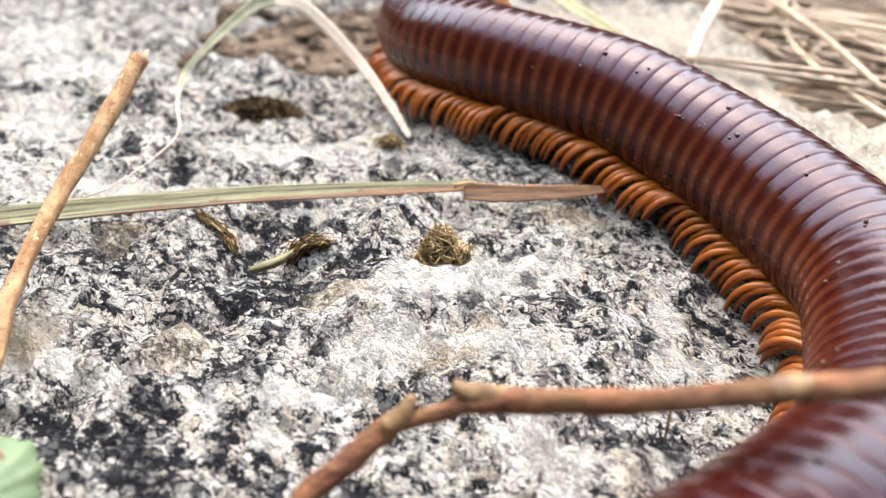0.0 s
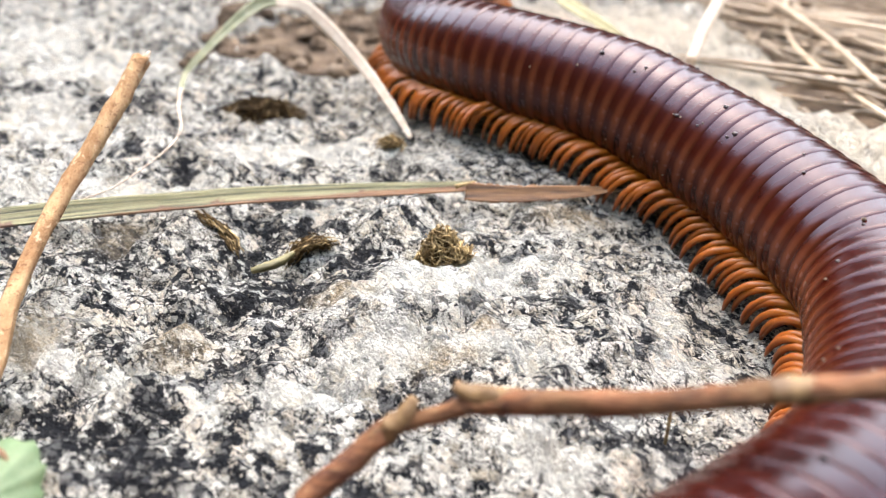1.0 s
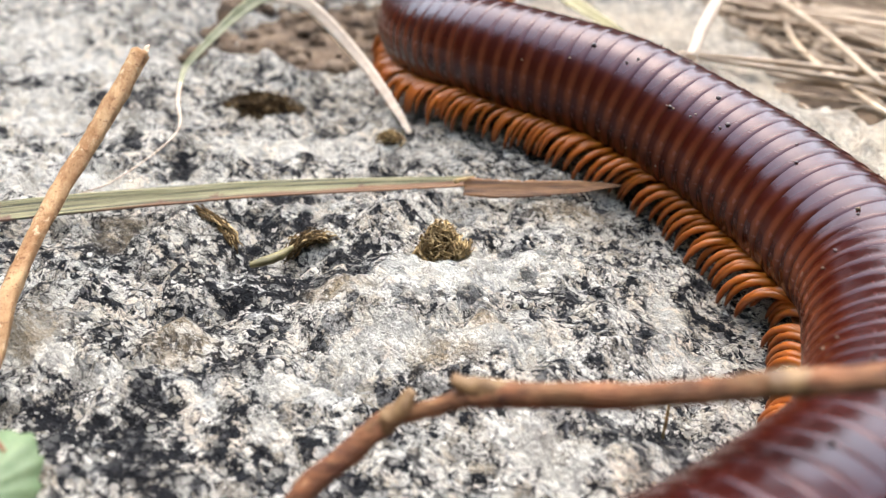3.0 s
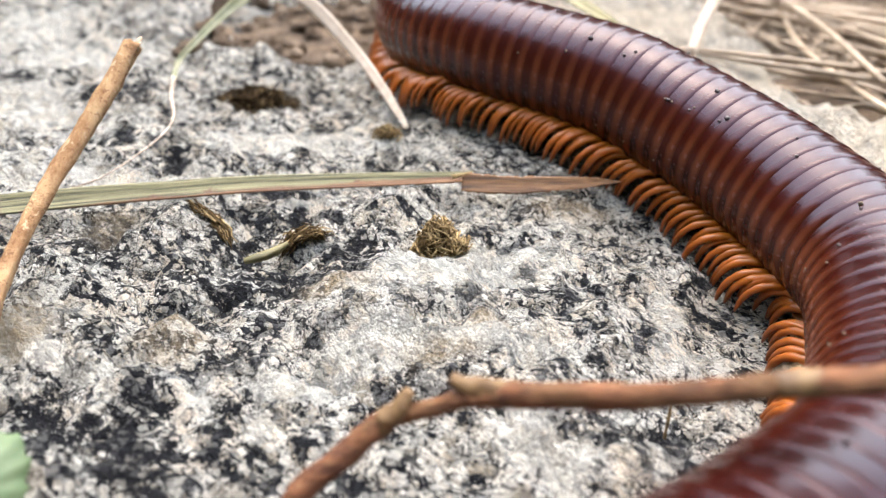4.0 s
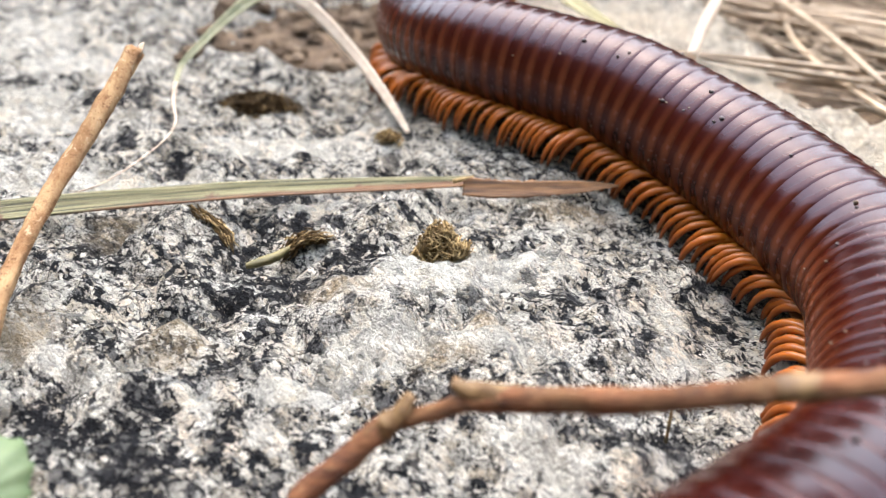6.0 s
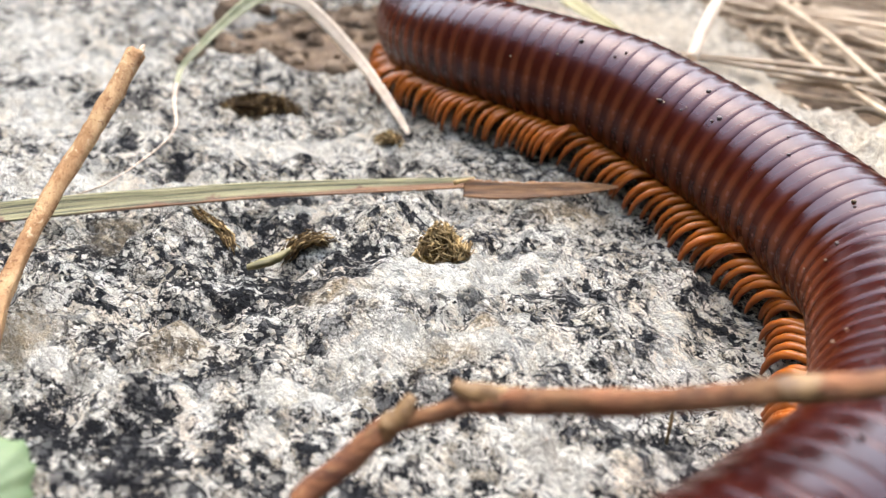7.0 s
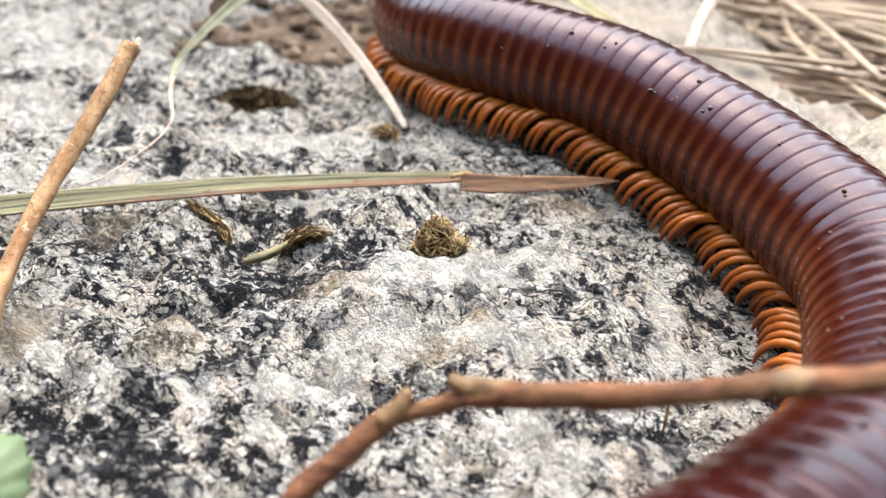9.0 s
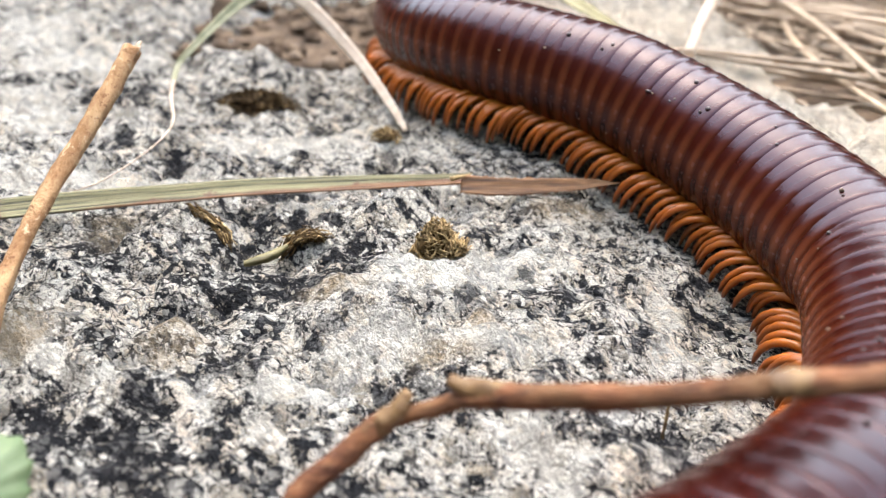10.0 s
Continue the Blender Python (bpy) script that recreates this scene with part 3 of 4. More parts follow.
def z_rock(x, y):
    return float(rock_height(np.array([float(x)]), np.array([float(y)]))[0])


# ---- millipede ----
RING = 2.20          # ring spacing
SHIFT = [(0, 0.0), (1.0, 0.52), (2.5, 1.29), (4.0, 2.0), (5.5, 2.69), (7.0, 3.37), (8.5, 4.07), (10, 4.63)]


def shift(t):
    return float(np.interp(t, [a for a, b in SHIFT], [b for a, b in SHIFT]))


def ring_mesh():
    prof = [(-0.6, 6.76), (-0.12, 6.875), (0.0, 6.92), (0.07, 6.955), (0.18, 6.99), (0.35, 7.015), (0.6, 7.02), (0.85, 7.0), (1.1, 6.975), (1.4, 6.955),
            (1.8, 6.94), (2.2, 6.925), (2.5, 6.90), (2.8, 6.82), (2.95, 6.6)]
    sides = 44
    verts, faces = [], []
    for y, r in prof:
        for k in range(sides):
            a = 2 * math.pi * k / sides
            flat = 1 - 0.10 * max(0.0, -math.sin(a)) ** 6
            verts.append((r * math.cos(a), y, r * flat * math.sin(a)))
    for i in range(len(prof) - 1):
        for k in range(sides):
            a, b = i * sides + k, i * sides + (k + 1) % sides
            faces.append((a, b, b + sides, a + sides))
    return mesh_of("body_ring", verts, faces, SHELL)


def leg_mesh(side):
    """A jointed leg that arches out from under the ring and down to its claw; origin at its root."""
    pts = spline([(0, 0, 0), (-2.0, 0, 0.75), (-4.1, 0, 1.35), (-6.0, 0, 1.25), (-7.4, 0, 0.35), (-8.2, 0, -1.1), (-8.5, 0, -2.75)], 4)
    n = len(pts)
    base = np.interp(np.linspace(0, 1, n), [0, 0.3, 0.6, 0.85, 1], [0.46, 0.48, 0.45, 0.37, 0.14])
    joints = 1 - 0.16 * (np.arange(n) % 4 == 0)
    v, f = tube(pts, list(base * joints), 8)
    if side > 0:
        v = [(-p[0], p[1], p[2]) for p in v]
        f = [q[::-1] for q in f]
    return mesh_of("leg", v, f, AMBER)


def ring_pose(s):
    p, d = on_path(s)
    right = np.cross(d, (0, 0, 1))
    right /= np.linalg.norm(right)
    up = np.cross(right, d)
    m = Matrix.Identity(4)
    for i in range(3):
        m[i][0], m[i][1], m[i][2], m[i][3] = right[i], d[i], up[i], p[i] * MM
    return m


FRONT, SPEED, WAVE = 119.5, 2.55, 29.0   # where a step wave stands at the start, its pace and length
RINGS, LEGS = [], []
# grains and beads stuck to the rings: place along the body, angle round it, radius, pale or dark
SPECKS = [(141.6, 120, 0.36, 0), (136.0, 115, 0.26, 0), (136.8, 124, 0.22, 0), (124.5, 108, 0.36, 0), (120.6, 125, 0.38, 0), (128.1, 139, 0.3, 0), (127.6, 139, 0.2, 1),
          (128.7, 140, 0.16, 1), (124.8, 133, 0.2, 1), (125.1, 137, 0.2, 0), (121.0, 131, 0.22, 0), (143.5, 141, 0.22, 1), (149.4, 156, 0.2, 1), (110.8, 116, 0.22, 0),
          (113.2, 103, 0.14, 0), (101.3, 113, 0.36, 1), (100.7, 115, 0.2, 0), (96.4, 139, 0.26, 0), (94.9, 151, 0.22, 1), (99.7, 149, 0.16, 1), (80.6, 150, 0.24, 1),
          (81.3, 141, 0.2, 1), (74.2, 126, 0.2, 0), (75.8, 118, 0.22, 0), (64.7, 101, 0.26, 0), (56.0, 104, 0.24, 0), (97.9, 170, 0.14, 1), (61.6, 116, 0.14, 0),
          (126.5, 196, 0.2, 1), (131.4, 198, 0.22, 1), (136.1, 199, 0.18, 1)]
DIRT = random.Random(9)
SPECKS += [(DIRT.uniform(92, 150), DIRT.uniform(52, 74), DIRT.uniform(0.13, 0.26), 0) for k in range(22)]


def build_millipede():
    animal = tagged(new("millipede"), "large glossy dark maroon millipede with orange legs crawling over granite", "millipede")
    ring_me, legs = ring_mesh(), {-1: leg_mesh(-1), 1: leg_mesh(1)}
    bases = {side: mesh_of("leg_base", *blob((side * 3.2, 1.10, -6.25), (2.0, 1.9, 0.5), 61, 0.08, 10, 14), FRINGE) for side in (-1, 1)}
    length = ARC[-1]
    count = int((length - 12) / RING)
    rng = random.Random(4)
    for i in range(count):
        s = 3.03 + i * RING
        taper = min(1.0, 0.55 + 0.15 * i, 0.62 + 0.13 * (count - 1 - i))
        ring = part("body_ring", ring_me, animal, m=ring_pose(s))
        ring.scale = (taper, 1, taper)
        RINGS.append((ring, s))
        for at, ang, r, pale in SPECKS:
            if s <= at < s + RING:
                c = (7.02 * math.cos(radians(ang)), at - s, 7.02 * math.sin(radians(ang)))
                part("speck", mesh_of("speck", *blob(c, ((0.6 if pale else 0.8) * r, (0.6 if pale else 0.8) * r, 0.5 * r), int(at * 7), 0.2, 8, 12), PEBBLE if pale else DROP), ring, "pale grain stuck to the ring" if pale else "dark bead on the ring")
        for side in (-1, 1):
            part("leg_base", bases[side], ring, "dull orange plate at the leg roots" if i == 0 else "")
            for y in (0.58, 1.68):
                leg = part("leg", legs[side], ring, "orange jointed leg" if i == 0 else "")
                leg.scale = (rng.uniform(0.88, 1.02), rng.uniform(0.9, 1.1), rng.uniform(0.92, 1.05))
                LEGS.append((leg, s, side, y, rng.gauss(0, 2.6), rng.gauss(0, 2.5)))
    head = join(blob((0, 2.2, -0.6), (4.2, 3.4, 4.4), 3, 0.05, 12, 20), tube(spline([(-2, 4.5, 0), (-4, 7, -0.5), (-6, 9.5, -2)]), [0.5, 0.45, 0.3], 8),
                tube(spline([(2, 4.5, 0), (4, 7, -0.5), (6, 9.5, -2)]), [0.5, 0.45, 0.3], 8))
    RINGS.append((part("head", mesh_of("head", *head, SHELL), animal), 3.03 + count * RING))
    tail = blob((0, 0, 0), (3.6, 3.2, 3.6), 5, 0.03, 12, 20)
    RINGS.append((part("tail_plate", mesh_of("tail_plate", *tail, SHELL), animal), 4.5))


def leg_pose(s, side, y, a, b, t):
    """Pose of a leg on its ring: planted and swept back, then lifted forward as the step wave passes."""
    phase = ((FRONT + SPEED * t - (s + y + shift(t))) / WAVE) % 1.0
    swing = 0.14
    if phase < 1 - swing:
        u = phase / (1 - swing)
        sweep, lift = 41 - 16 * u, 0.0
    else:
        u = (phase - 1 + swing) / swing
        e = u * u * (3 - 2 * u)
        sweep, lift = 25 + 16 * e, 9 * math.sin(math.pi * u)
    sweep += a
    lift += b * 0.6
    # forward sweep turns the foot towards the head
    return pose(side * 1.5 * MM, y * MM, -6.1 * MM, 0, side * -lift, side * sweep)


build_millipede()


# ---- twigs, blades and crumbs on the rock ----
def thing(name, label, category, group=""):
    return tagged(new(name), label, category, group)


def build_stub():
    ob = thing("dry_twig", "broken tan twig with peeling bark leaning up over granite", "twig")
    line = spline([(-41.5, 28.0, 0.4), (-36.6, 40.4, 3.0), (-37.8, 50.8, 6.0), (-38.0, 58.9, 8.4), (-36.8, 66.9, 11.5), (-35.0, 73.9, 15.0), (-33.8, 79.4, 17.9)], 10)
    part("stem", mesh_of("stem", *tube(line, [0.72, 0.72, 0.74, 0.76, 0.80, 0.85, 0.94, 1.02], 14, 0.12, 3), BARK), ob)
    tip, d = line[-1], (line[-1] - line[-4]) / np.linalg.norm(line[-1] - line[-4])
    for k, (ox, oy, r, n) in enumerate([(-0.6, 0.2, 0.4, 1.0), (0.4, 0.4, 0.35, 1.3), (0.1, -0.4, 0.45, 0.7), (0.7, -0.2, 0.3, 0.8)]):
        a = tip + np.array([ox, oy, 0]) - d * 0.6
        part("splinter", mesh_of("splinter", *tube([a, a + d * n, a + d * (n + 0.4) + np.array([0.2 * ox, 0, 0])], [r, r * 0.8, r * 0.25], 7, 0.2, k), STRAW), ob, "pale torn splinter")


def build_near_twig():
    ob = thing("bent_twig", "russet bent dry twig lying across granite and millipede", "twig")
    line = spline([(-16.0, 24.0, 0.6), (-11.1, 28.6, 3.1), (-8.7, 30.5, 5.5), (-6.2, 31.9, 7.0), (-4.6, 32.8, 8.1), (-3.4, 33.3, 8.8), (-2.1, 33.4, 9.2), (-0.5, 33.3, 9.8), (1.3, 33.2, 10.7), (3.0, 32.8, 11.4), (7.1, 31.3, 12.8), (10.9, 30.0, 14.0), (15.0, 28.8, 15.6), (18.0, 28.1, 16.7), (22.2, 27.4, 17.7), (26.6, 27.1, 19.1)], 10)
    part("stem", mesh_of("stem", *tube(line, [0.74, 0.76, 0.78, 0.82, 0.84, 0.68, 0.56, 0.60, 0.74, 0.76, 0.74, 0.72, 0.72, 0.74, 0.78], 14, 0.07, 8), REDBARK), ob)
    part("spur", mesh_of("spur", *tube(spline([(-4.6, 32.7, 8.1), (-3.7, 33.1, 8.8), (-2.8, 33.5, 9.6), (-2.0, 34.0, 10.5)], 6), [0.70, 0.82, 0.70, 0.46], 10, 0.25, 5), NODE), ob, "short broken olive-brown twig spur")
    part("spur", mesh_of("spur", *tube(spline([(4.4, 32.4, 11.9), (2.8, 33.0, 11.6), (1.6, 33.4, 11.5), (0.5, 33.9, 11.7)], 6), [0.70, 0.74, 0.66, 0.36], 10, 0.25, 6), NODE), ob)
    part("leaf_scar", mesh_of("leaf_scar", *tube(spline([(17.2, 28.2, 16.5), (18.3, 28.1, 16.8), (19.3, 27.9, 17.0)], 6), [0.74, 0.83, 0.74], 12, 0.1, 4), NODE), ob, "yellowish swollen node")


def build_flat_blade():
    ob = thing("grass_blade", "flat grey-green grass blade with russet torn tip on granite", "grass blade")
    v, f, u, w = ribbon(spline([(-54.0, 67.2, 3.8), (-48.1, 69.4, 3.5), (-39.8, 71.6, 3.3), (-31.0, 73.4, 3.2), (-21.8, 75.1, 3.1), (-12.2, 76.7, 2.7), (-4.3, 77.7, 2.5), (3.6, 78.3, 2.5)], 12), [2.35, 2.45, 2.4, 2.25, 2.1, 1.9, 1.65, 1.4], (0, -0.62, 0.78), 0.10, 0.16, 9)
    me = mesh_of("blade", v, f, FADED)
    give(me, along=u, across=w)
    part("blade", me, ob)
    v, f, u, w = ribbon(spline([(2.3, 77.5, 2.2), (5.1, 77.4, 2.0), (9.1, 77.3, 1.9), (13.2, 77.5, 2.0), (16.6, 77.7, 2.0), (18.6, 78.0, 2.0), (20.3, 78.0, 2.0), (21.4, 78.2, 1.9)], 12), [2.2, 2.3, 2.1, 1.75, 1.35, 0.9, 0.4, 0.1], (0, -0.8, 0.6), 0.06, 0.16, 9, 0.03)
    part("torn_tip", mesh_of("torn_tip", v, f, RUST), ob, "russet dried tip")
    part("tear", mesh_of("tear", *tube([(1.1, 77.4, 2.9), (2.5, 77.6, 3.2), (3.7, 77.8, 3.5)], [0.3, 0.2, 0.03], 6), FIBRE), ob)


def build_arched_blade():
    ob = thing("arched_grass_leaf", "thin bleached grass leaf arched over granite", "grass blade")
    v, f, u, w = ribbon(spline([(-27.6, 115.2, 15.3), (-24.6, 116.1, 14.9), (-21.7, 116.1, 13.9), (-18.1, 113.9, 11.4), (-14.5, 110.8, 8.5), (-11.3, 106.9, 6.1), (-7.7, 100.9, 3.4), (-4.9, 94.9, 1.4)], 10), [2.4, 2.3, 2.1, 2.0, 1.9, 1.7, 1.4, 0.7], (-0.3, -0.75, 0.6), 0.03, 0.05, 5)
    part("leaf_tip", mesh_of("leaf_tip", v, f, CREAM), ob)
    v, f, u, w = ribbon(spline([(-26.1, 115.2, 15.3), (-28.4, 114.4, 14.9), (-30.8, 112.3, 13.6), (-33.3, 109.4, 11.9), (-36.0, 105.6, 9.7), (-37.7, 103.3, 8.0), (-37.9, 99.9, 6.3)], 10), [2.0, 1.9, 1.7, 1.3, 1.0, 0.85, 0.75], (0.2, -0.8, 0.55), 0.3, 0.15, 5)
    part("leaf_base", mesh_of("leaf_base", v, f, SAGE), ob, "grey-green lower leaf")
    part("tendril", mesh_of("tendril", *tube(spline([(-37.9, 100.3, 6.6), (-37.4, 96.7, 5.1), (-36.0, 92.4, 4.0), (-36.5, 88.8, 3.1), (-38.4, 83.1, 2.6), (-40.7, 78.2, 2.3), (-43.1, 75.8, 2.2)], 8), [0.42, 0.3, 0.16, 0.12, 0.11, 0.1], 8), TENDRIL), ob)


def build_leaf():
    """Pale green toothed leaf tip close to the lens."""
    ob = thing("green_leaf", "pale green toothed leaf resting beside granite", "leaf")
    cx, cy, cz = -30.4, 29.8, 5.2
    verts, faces = [(0, 0, 0.35), (0, 0, 0.15)], []
    n = 56
    for layer in (0, 1):
        for k in range(n):
            a = 2 * math.pi * k / n
            r = 3.25 + 0.5 * math.sin(a + 1) + 0.30 * ((k % 4) / 3) + 0.2 * math.sin(4 * a)
            verts.append((r * 1.25 * math.cos(a), r * math.sin(a), -0.02 * r * r - 0.2 * layer + 0.35 * math.sin(3 * a)))
    for k in range(n):
        a, b = 2 + k, 2 + (k + 1) % n
        faces += [(0, a, b), (1, b + n, a + n), (a, a + n, b + n, b)]
    part("leaf_blade", mesh_of("leaf_blade", verts, faces, LEAF), ob, m=pose(cx * MM, cy * MM, cz * MM, 24, -14, 40))
    part("withered_edge", mesh_of("withered_edge", *tube(spline([(cx - 1.2, cy + 3.6, cz + 1.0), (cx + 0.6, cy + 3.4, cz + 1.5), (cx + 1.6, cy + 2.7, cz + 1.3)]), [0.3, 0.5, 0.15], 8, 0.3, 2, 0.5), RUST), ob, "withered orange-brown leaf margin")
    part("leaf_stalk", mesh_of("leaf_stalk", *tube(spline([(cx - 4, cy - 2, cz - 1.2), (cx - 9, cy - 6, cz - 4), (cx - 15, cy - 9, z_rock(cx - 15, cy - 9) + 0.3)]), [0.5, 0.45, 0.4], 8), SAGE), ob)


def build_clod(name, label, x, y, size, fibres, seed, core=None, length=1.7, mat=None, peak=1.0, foot=0.0, heart=1.0):
    """A crumb of rotted plant matter: a few lumps with flat chips and fibres matted over them, wide below and narrow above."""
    ob = thing(name, label, "debris", "crumbs on the rock")
    z = z_rock(x, y)
    sx, sy, sz = size
    rng = np.random.RandomState(seed)
    inside = lambda h: (1 - h) ** peak
    lumps = [blob((x, y, z + sz * 0.35), (sx * 0.66 * heart, sy * 0.66 * heart, sz * 0.38 * heart), seed, 0.6, 14, 20)]
    for k in range(5):
        h = rng.uniform(0.1, 0.75)
        w = inside(h) * 0.7
        lumps.append(blob((x + sx * w * rng.uniform(-0.8, 0.8), y + sy * w * rng.uniform(-0.8, 0.8), z + sz * h), (sx * 0.3, sy * 0.3, sz * 0.2), seed + k + 1, 0.7))
    part("core", mesh_of("core", *join(*lumps), core or DUNG), ob)
    mats = []
    for k in range(fibres):
        a, h = rng.uniform(0, 2 * math.pi), 0.05 + 0.9 * rng.rand() ** 1.3
        w = inside(h) * rng.uniform(0.7, 1.08)
        c = np.array([x + sx * w * math.cos(a), y + sy * w * math.sin(a), z + sz * h])
        if foot and rng.rand() < 0.28:
            c = np.array([x + sx * rng.uniform(0.45, 1.0 + foot), y - sy * rng.uniform(0.2, 0.75), z + sz * rng.uniform(0.05, 0.5)])
        out = np.array([math.cos(a), math.sin(a), 0.6])
        d = np.cross(rng.randn(3), out) + 0.35 * rng.randn(3)
        d /= np.linalg.norm(d)
        ln = length * rng.uniform(0.3, 1.0) / 2
        r = rng.uniform(0.05, 0.14)
        mats.append(tube([c - d * ln, c + rng.randn(3) * 0.08, c + d * ln], [r, r * 1.1, r * 0.6], 5, flat=rng.uniform(0.2, 0.6)))
    step = 6 if mat else 2
    part("fibre_mat", mesh_of("fibre_mat", *join(*[f for k, f in enumerate(mats) if k % step]), mat or FIBRE), ob, "humus fibres with recess shade in their colour" if mat else "straw-coloured matted fibres")
    part("fibre_mat", mesh_of("fibre_mat", *join(*mats[::step]), DARKFIBRE), ob, "brown matted fibres")
    return ob


def build_wisp(label, line, wide, fibres, seed, mat):
    """A loose wisp of rotted fibres that lie along one line."""
    ob = thing("fibre_wisp", label, "debris", "crumbs on the rock")
    rng = np.random.RandomState(seed)
    pts = spline(line, 8)
    n = len(pts)
    strands = []
    for k in range(fibres):
        a = rng.randint(0, n - 8)
        b = min(n, a + rng.randint(6, 16))
        off = rng.randn(3) * np.array([wide, wide, wide * 0.45])
        path = pts[a:b:3] + off + rng.randn(len(pts[a:b:3]), 3) * 0.16
        path = [(p[0], p[1], max(p[2], z_rock(p[0], p[1]) + 0.08)) for p in path]
        if len(path) > 1:
            strands.append(tube(path, [0.06, 0.13, 0.11, 0.04], 5, flat=rng.uniform(0.3, 0.9)))
    part("fibre_mat", mesh_of("fibre_mat", *join(*strands[::5]), FIBRE), ob, "pale matted fibres")
    part("fibre_mat", mesh_of("fibre_mat", *join(*[s for k, s in enumerate(strands) if k % 5]), mat), ob, "brown matted fibres")


def on_rock(*pts):
    return [(x, y, z_rock(x, y) + h) for x, y, h in pts]


def build_crumbs():
    build_clod("fibrous_clod", "brown clod of rotted plant fibre resting on granite", -0.4, 66.4, (2.80, 2.38, 4.02), 800, 3, None, 1.9, None, 0.5, 0.1)
    build_clod("fibrous_clod", "small brown soil clod on pale granite", -7.6, 92.5, (2.33, 1.98, 1.40), 140, 23, None, 1.5, None, 1.0, 0.0)
    build_clod("humus_heap", "brown humus in a granite hollow, shade of the recess in its colour", -29.3, 108.9, (7.6, 4.6, 2.6), 900, 29, HUMUS, 2.4, HUMUS, 0.6, 0.0, 0.9)
    build_wisp("small dark brown fibre crumb in a granite hollow", on_rock((-17.3, 66.4, 0.4), (-16.2, 67.2, 0.8), (-15.1, 67.9, 1.0), (-13.9, 68.2, 0.8), (-12.8, 68.7, 0.3)), 0.55, 200, 11, DUNG)
    build_wisp("thin brown fibre wisp lying on granite", on_rock((-28.6, 72.6, 0.2), (-27.1, 71.6, 0.4), (-25.4, 70.1, 0.4), (-24.0, 68.7, 0.3), (-23.1, 67.5, 0.2)), 0.33, 70, 17, DUNG)
    ob = thing("bark_sliver", "small olive-brown bark sliver lying on granite", "debris", "crumbs on the rock")
    part("sliver", mesh_of("sliver", *tube(spline([(-20.7, 64.1, -0.1), (-19.6, 64.3, 0.1), (-18.3, 64.9, 0.3), (-17.3, 65.8, 0.5), (-16.5, 66.4, 0.7)], 6), [0.45, 0.62, 0.62, 0.5, 0.35], 10, 0.12, 2, 0.75), DULLOLIVE), ob)
    ob = thing("straw_bit", "tiny tan straw bit standing on granite", "debris", "crumbs on the rock")
    part("fibre", mesh_of("fibre", *tube([(18.1, 42.0, z_rock(18.1, 42.0) - 0.1), (18.0, 41.9, 0.8), (17.9, 41.7, 1.6)], [0.13, 0.15, 0.08], 7, 0.1, 3), FIBRE), ob)
    stones = np.random.RandomState(12)
    for k in range(34):
        x, y = stones.uniform(-45, 24), stones.uniform(38, 112)
        r = 0.16 + 0.24 * stones.rand() ** 3
        one = mesh_of("grit", *blob((0, 0, 0), (r, r * 0.9, r * 0.7), k, 0.9, 7, 9), GRIT)
        if k >= 18:
            x, y = stones.uniform(13.5, 21.5), stones.uniform(76.5, 80.5)
        g = new("grit", one)
        g.matrix_basis = pose(x * MM, y * MM, (z_rock(x, y) + r * 0.15) * MM, 0, 0, stones.uniform(0, 360))
        tagged(g, "tiny pale sand grain on granite", "grit", "sand grains")


def build_pocket():
    """Pebbles and humus in the soil pocket behind the rock."""
    rng = np.random.RandomState(5)
    n = 44
    gx, gy = np.meshgrid(np.linspace(-58, 8, n), np.linspace(120, 190, n), indexing="ij")
    gz = -2.6 + 3.0 * fbm(gx, gy, 9, 4, 0.6) - 3.5 * np.clip(np.hypot((gx + 25) / 30, (gy - 152) / 30) - 0.8, 0, 1)
    idx = np.arange(n * n).reshape(n, n)
    faces = np.stack([idx[:-1, :-1], idx[1:, :-1], idx[1:, 1:], idx[:-1, 1:]], -1).reshape(-1, 4)
    tagged(new("soil_bed", mesh_of("soil_bed", np.stack([gx, gy, gz], -1).reshape(-1, 3).tolist(), faces.tolist(), SOIL)),
           "brown crumbly soil filling a pocket behind granite", "soil", kind="structure")
    level = lambda x, y: max(z_rock(x, y), -2.6)
    stones = [mesh_of("pebble", *blob((0, 0, 0), (1, 0.9, 0.8), k, 0.3, 8, 12), PEBBLE) for k in range(4)]
    for k in range(18):
        x, y = rng.uniform(-46, -4), rng.uniform(129, 172)
        r = 0.6 + 1.2 * rng.rand() ** 2
        if k < 3:
            x, y, r = [(-20.0, 130.5, 2.1), (-16.5, 133.0, 1.5), (-13.5, 130.0, 1.2)][k]
        ob = new("pebble", stones[k % 4])
        ob.matrix_basis = pose(x * MM, y * MM, (level(x, y) + r * 0.5) * MM, 0, 0, rng.uniform(0, 360))
        ob.scale = (r, r, r)
        tagged(ob, "small rounded tan pebble in dry soil", "pebble", "pebbles in the soil pocket")
    lumps = []
    for k in range(170):
        x, y = rng.uniform(-48, -4), rng.uniform(127, 174)
        r = rng.uniform(0.6, 2.0)
        lumps.append(blob((x, y, level(x, y) + 0.2 * r), (r, r, r * 0.8), k + 40, 0.6, 7, 10))
    tagged(new("soil_crumbs", mesh_of("soil_crumbs", *join(*lumps), SOIL)), "brown crumbly soil in a granite hollow", "soil", kind="stuff")


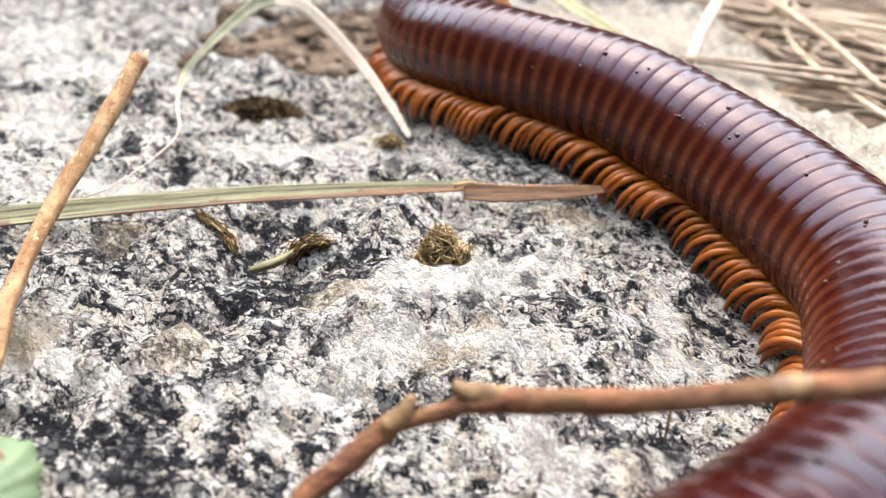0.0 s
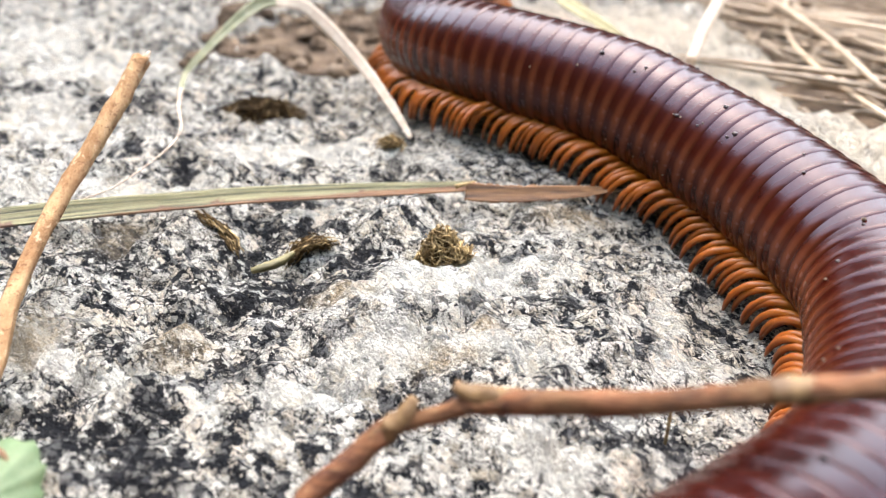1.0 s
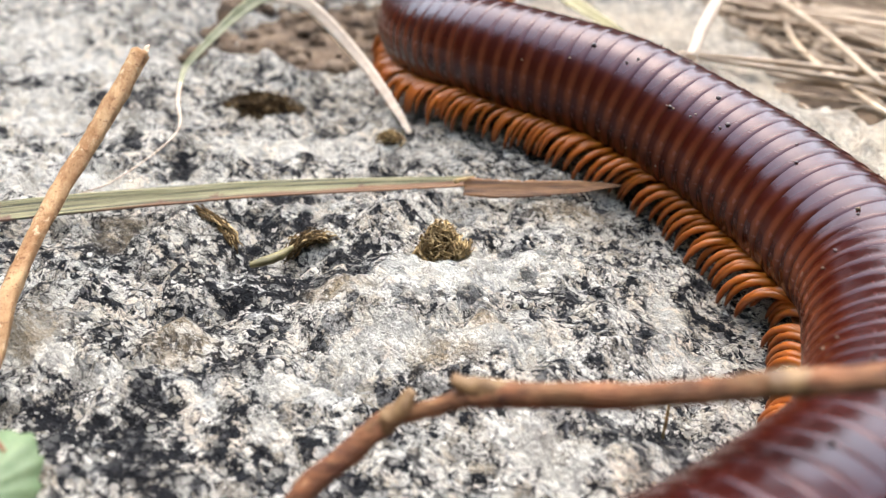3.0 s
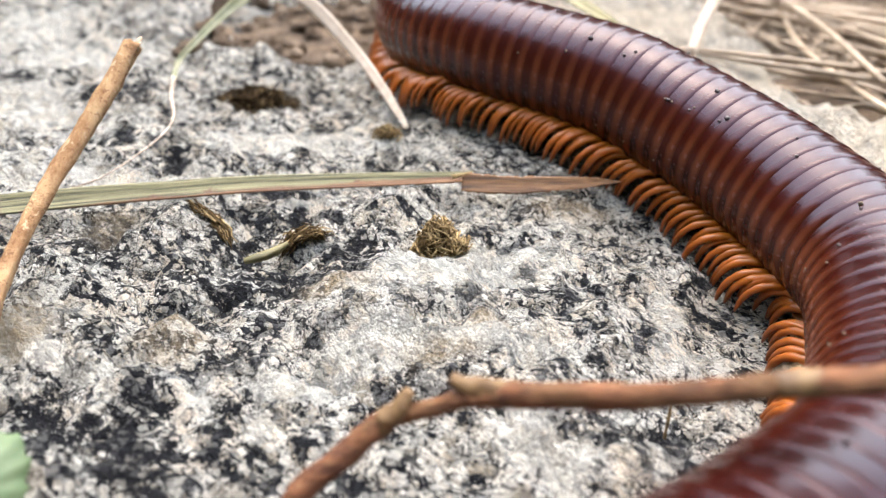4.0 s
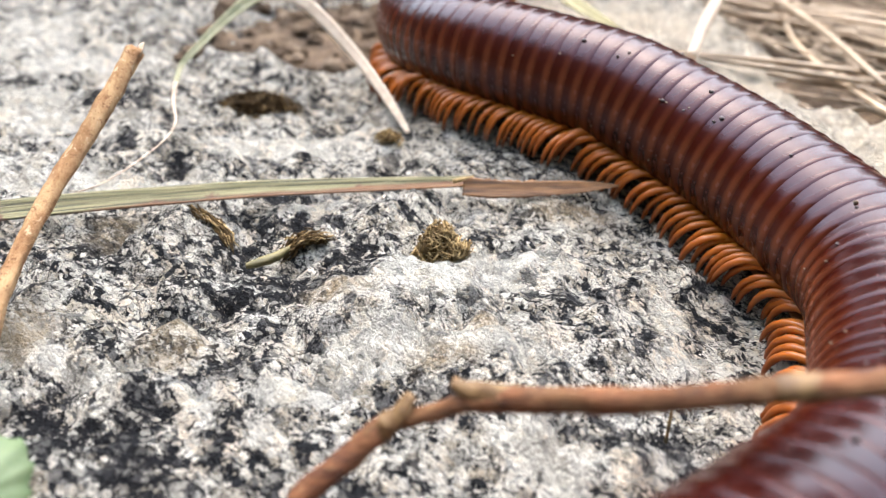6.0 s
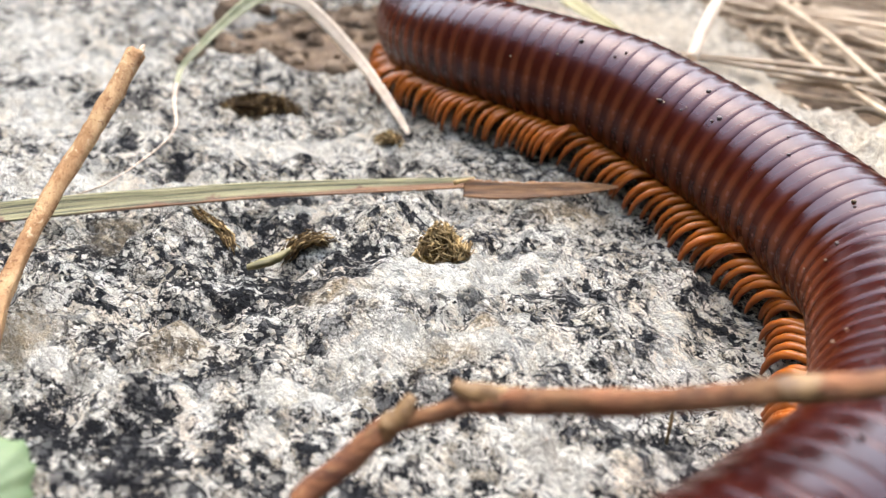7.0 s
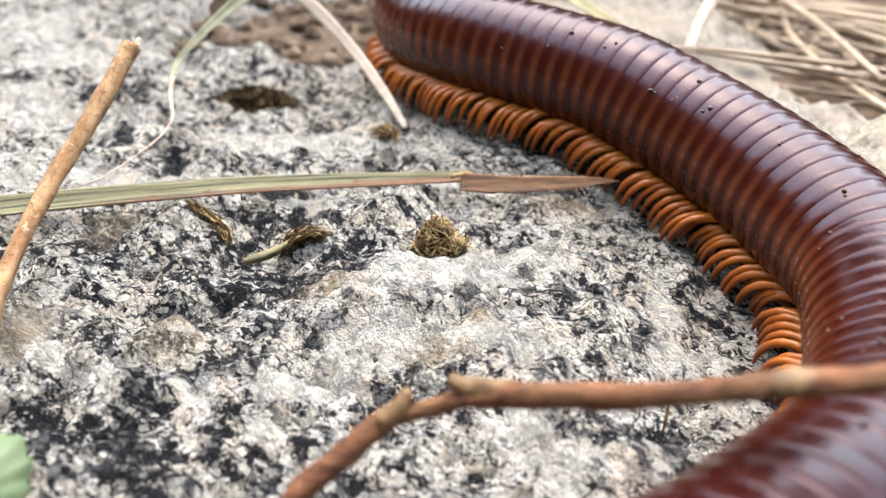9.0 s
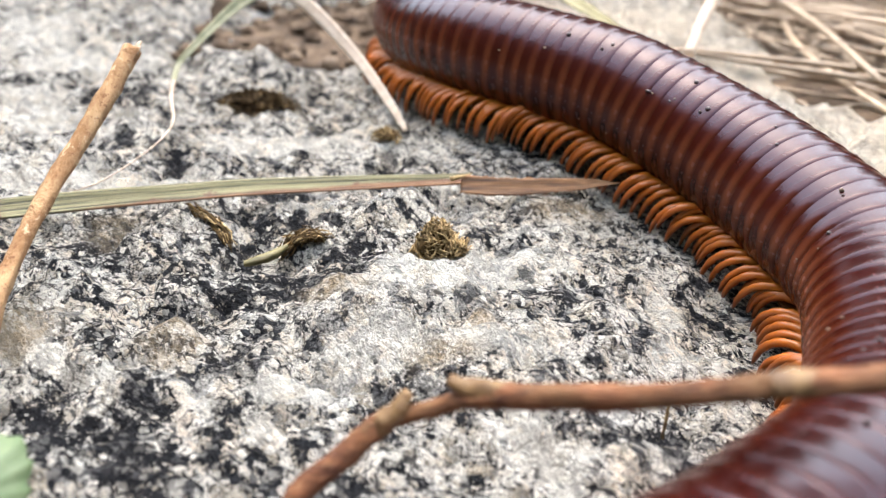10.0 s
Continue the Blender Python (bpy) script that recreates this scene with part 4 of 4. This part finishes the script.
def straw(x, y, z, ang, length, r, bend, seed, tilt=0.0):
    rng = np.random.RandomState(seed)
    d = np.array([math.cos(ang), math.sin(ang), tilt])
    n = np.array([-math.sin(ang), math.cos(ang), 0])
    p = np.array([x, y, z])
    pts = [p + d * length * (u - 0.5) + n * bend * (1 - (2 * u - 1) ** 2) + np.array([0, 0, 0.5 * rng.randn()]) for u in np.linspace(0, 1, 6)]
    return tube(spline(pts, 4), [r * 0.8, r, r, r * 0.5], 7, 0.04, seed, 0.7)


def build_litter():
    """Dry grass stems heaped beside the rock."""
    rng = np.random.RandomState(31)
    for k in range(150):
        y = rng.uniform(84, 235)
        x = rng.uniform(65 + 0.5 * max(0, 118 - y), 180)
        ang = radians(rng.normal(143, 13) if rng.rand() < 0.82 else rng.normal(80, 22))
        wide = 0.35 + 0.6 * rng.rand() ** 2
        me = mesh_of("stem", *straw(0, 0, 0, ang, rng.uniform(55, 130), wide, rng.uniform(-12, 12), k, rng.uniform(-0.02, 0.02)), STRAW)
        ob = new("dry_grass_stem", me)
        ob.matrix_basis = pose(x * MM, y * MM, (-3.5 + 7 * rng.rand() ** 1.6) * MM)
        tagged(ob, "dry straw-coloured grass stem in a loose heap", "grass stem", "dry grass litter")
    bits = [straw(rng.uniform(58, 190), rng.uniform(80, 260), rng.uniform(-4.5, -2), rng.uniform(0, 6.3), rng.uniform(8, 40), rng.uniform(0.25, 0.7), rng.uniform(-4, 4), 500 + k) for k in range(300)]
    tagged(new("straw_bits", mesh_of("straw_bits", *join(*bits), STRAW)), "broken dry grass bits covering brown soil", "grass litter", kind="stuff")


def build_back_stalks():
    ob = thing("grass_blade", "olive-yellow grass blade leaning on granite behind the millipede", "grass blade")
    v, f, u, w = ribbon(spline([(16.8, 157.2, 10.1), (22.5, 150.2, 6.8), (26.8, 144.3, 5.0), (31.0, 139.7, 3.4), (35.0, 135.0, 1.7)], 8), [3.4, 3.4, 3.0, 2.2, 1.0], (0.2, -0.7, 0.7), 0.2, 0.2, 5)
    part("blade", mesh_of("blade", v, f, OLIVE), ob)
    ob = thing("dry_stalk", "pale dry grass stalk leaning against granite", "grass stem")
    part("stem", mesh_of("stem", *tube(spline([(50.6, 134.1, 15.0), (46.2, 127.1, 11.5), (42.7, 121.5, 8.4), (39.6, 115.8, 5.1)], 8), [1.15, 1.1, 1.0, 0.9], 9, 0.05), CREAM), ob)


FADED = blade_green()
build_stub()
build_near_twig()
build_flat_blade()
build_arched_blade()
build_leaf()
build_crumbs()
build_pocket()
build_litter()
build_back_stalks()



def motions():
    for ring, s in RINGS:
        walk(ring, [(t, ring_pose(s + shift(t))) for t in (0, 1.25, 2.5, 3.5, 4.5, 5.75, 7.0, 8.5, 10)])
    times = [k * 0.5 for k in range(21)]
    for leg, s, side, y, a, b in LEGS:
        walk(leg, [(t, leg_pose(s, side, y, a, b, t)) for t in times])


motions()
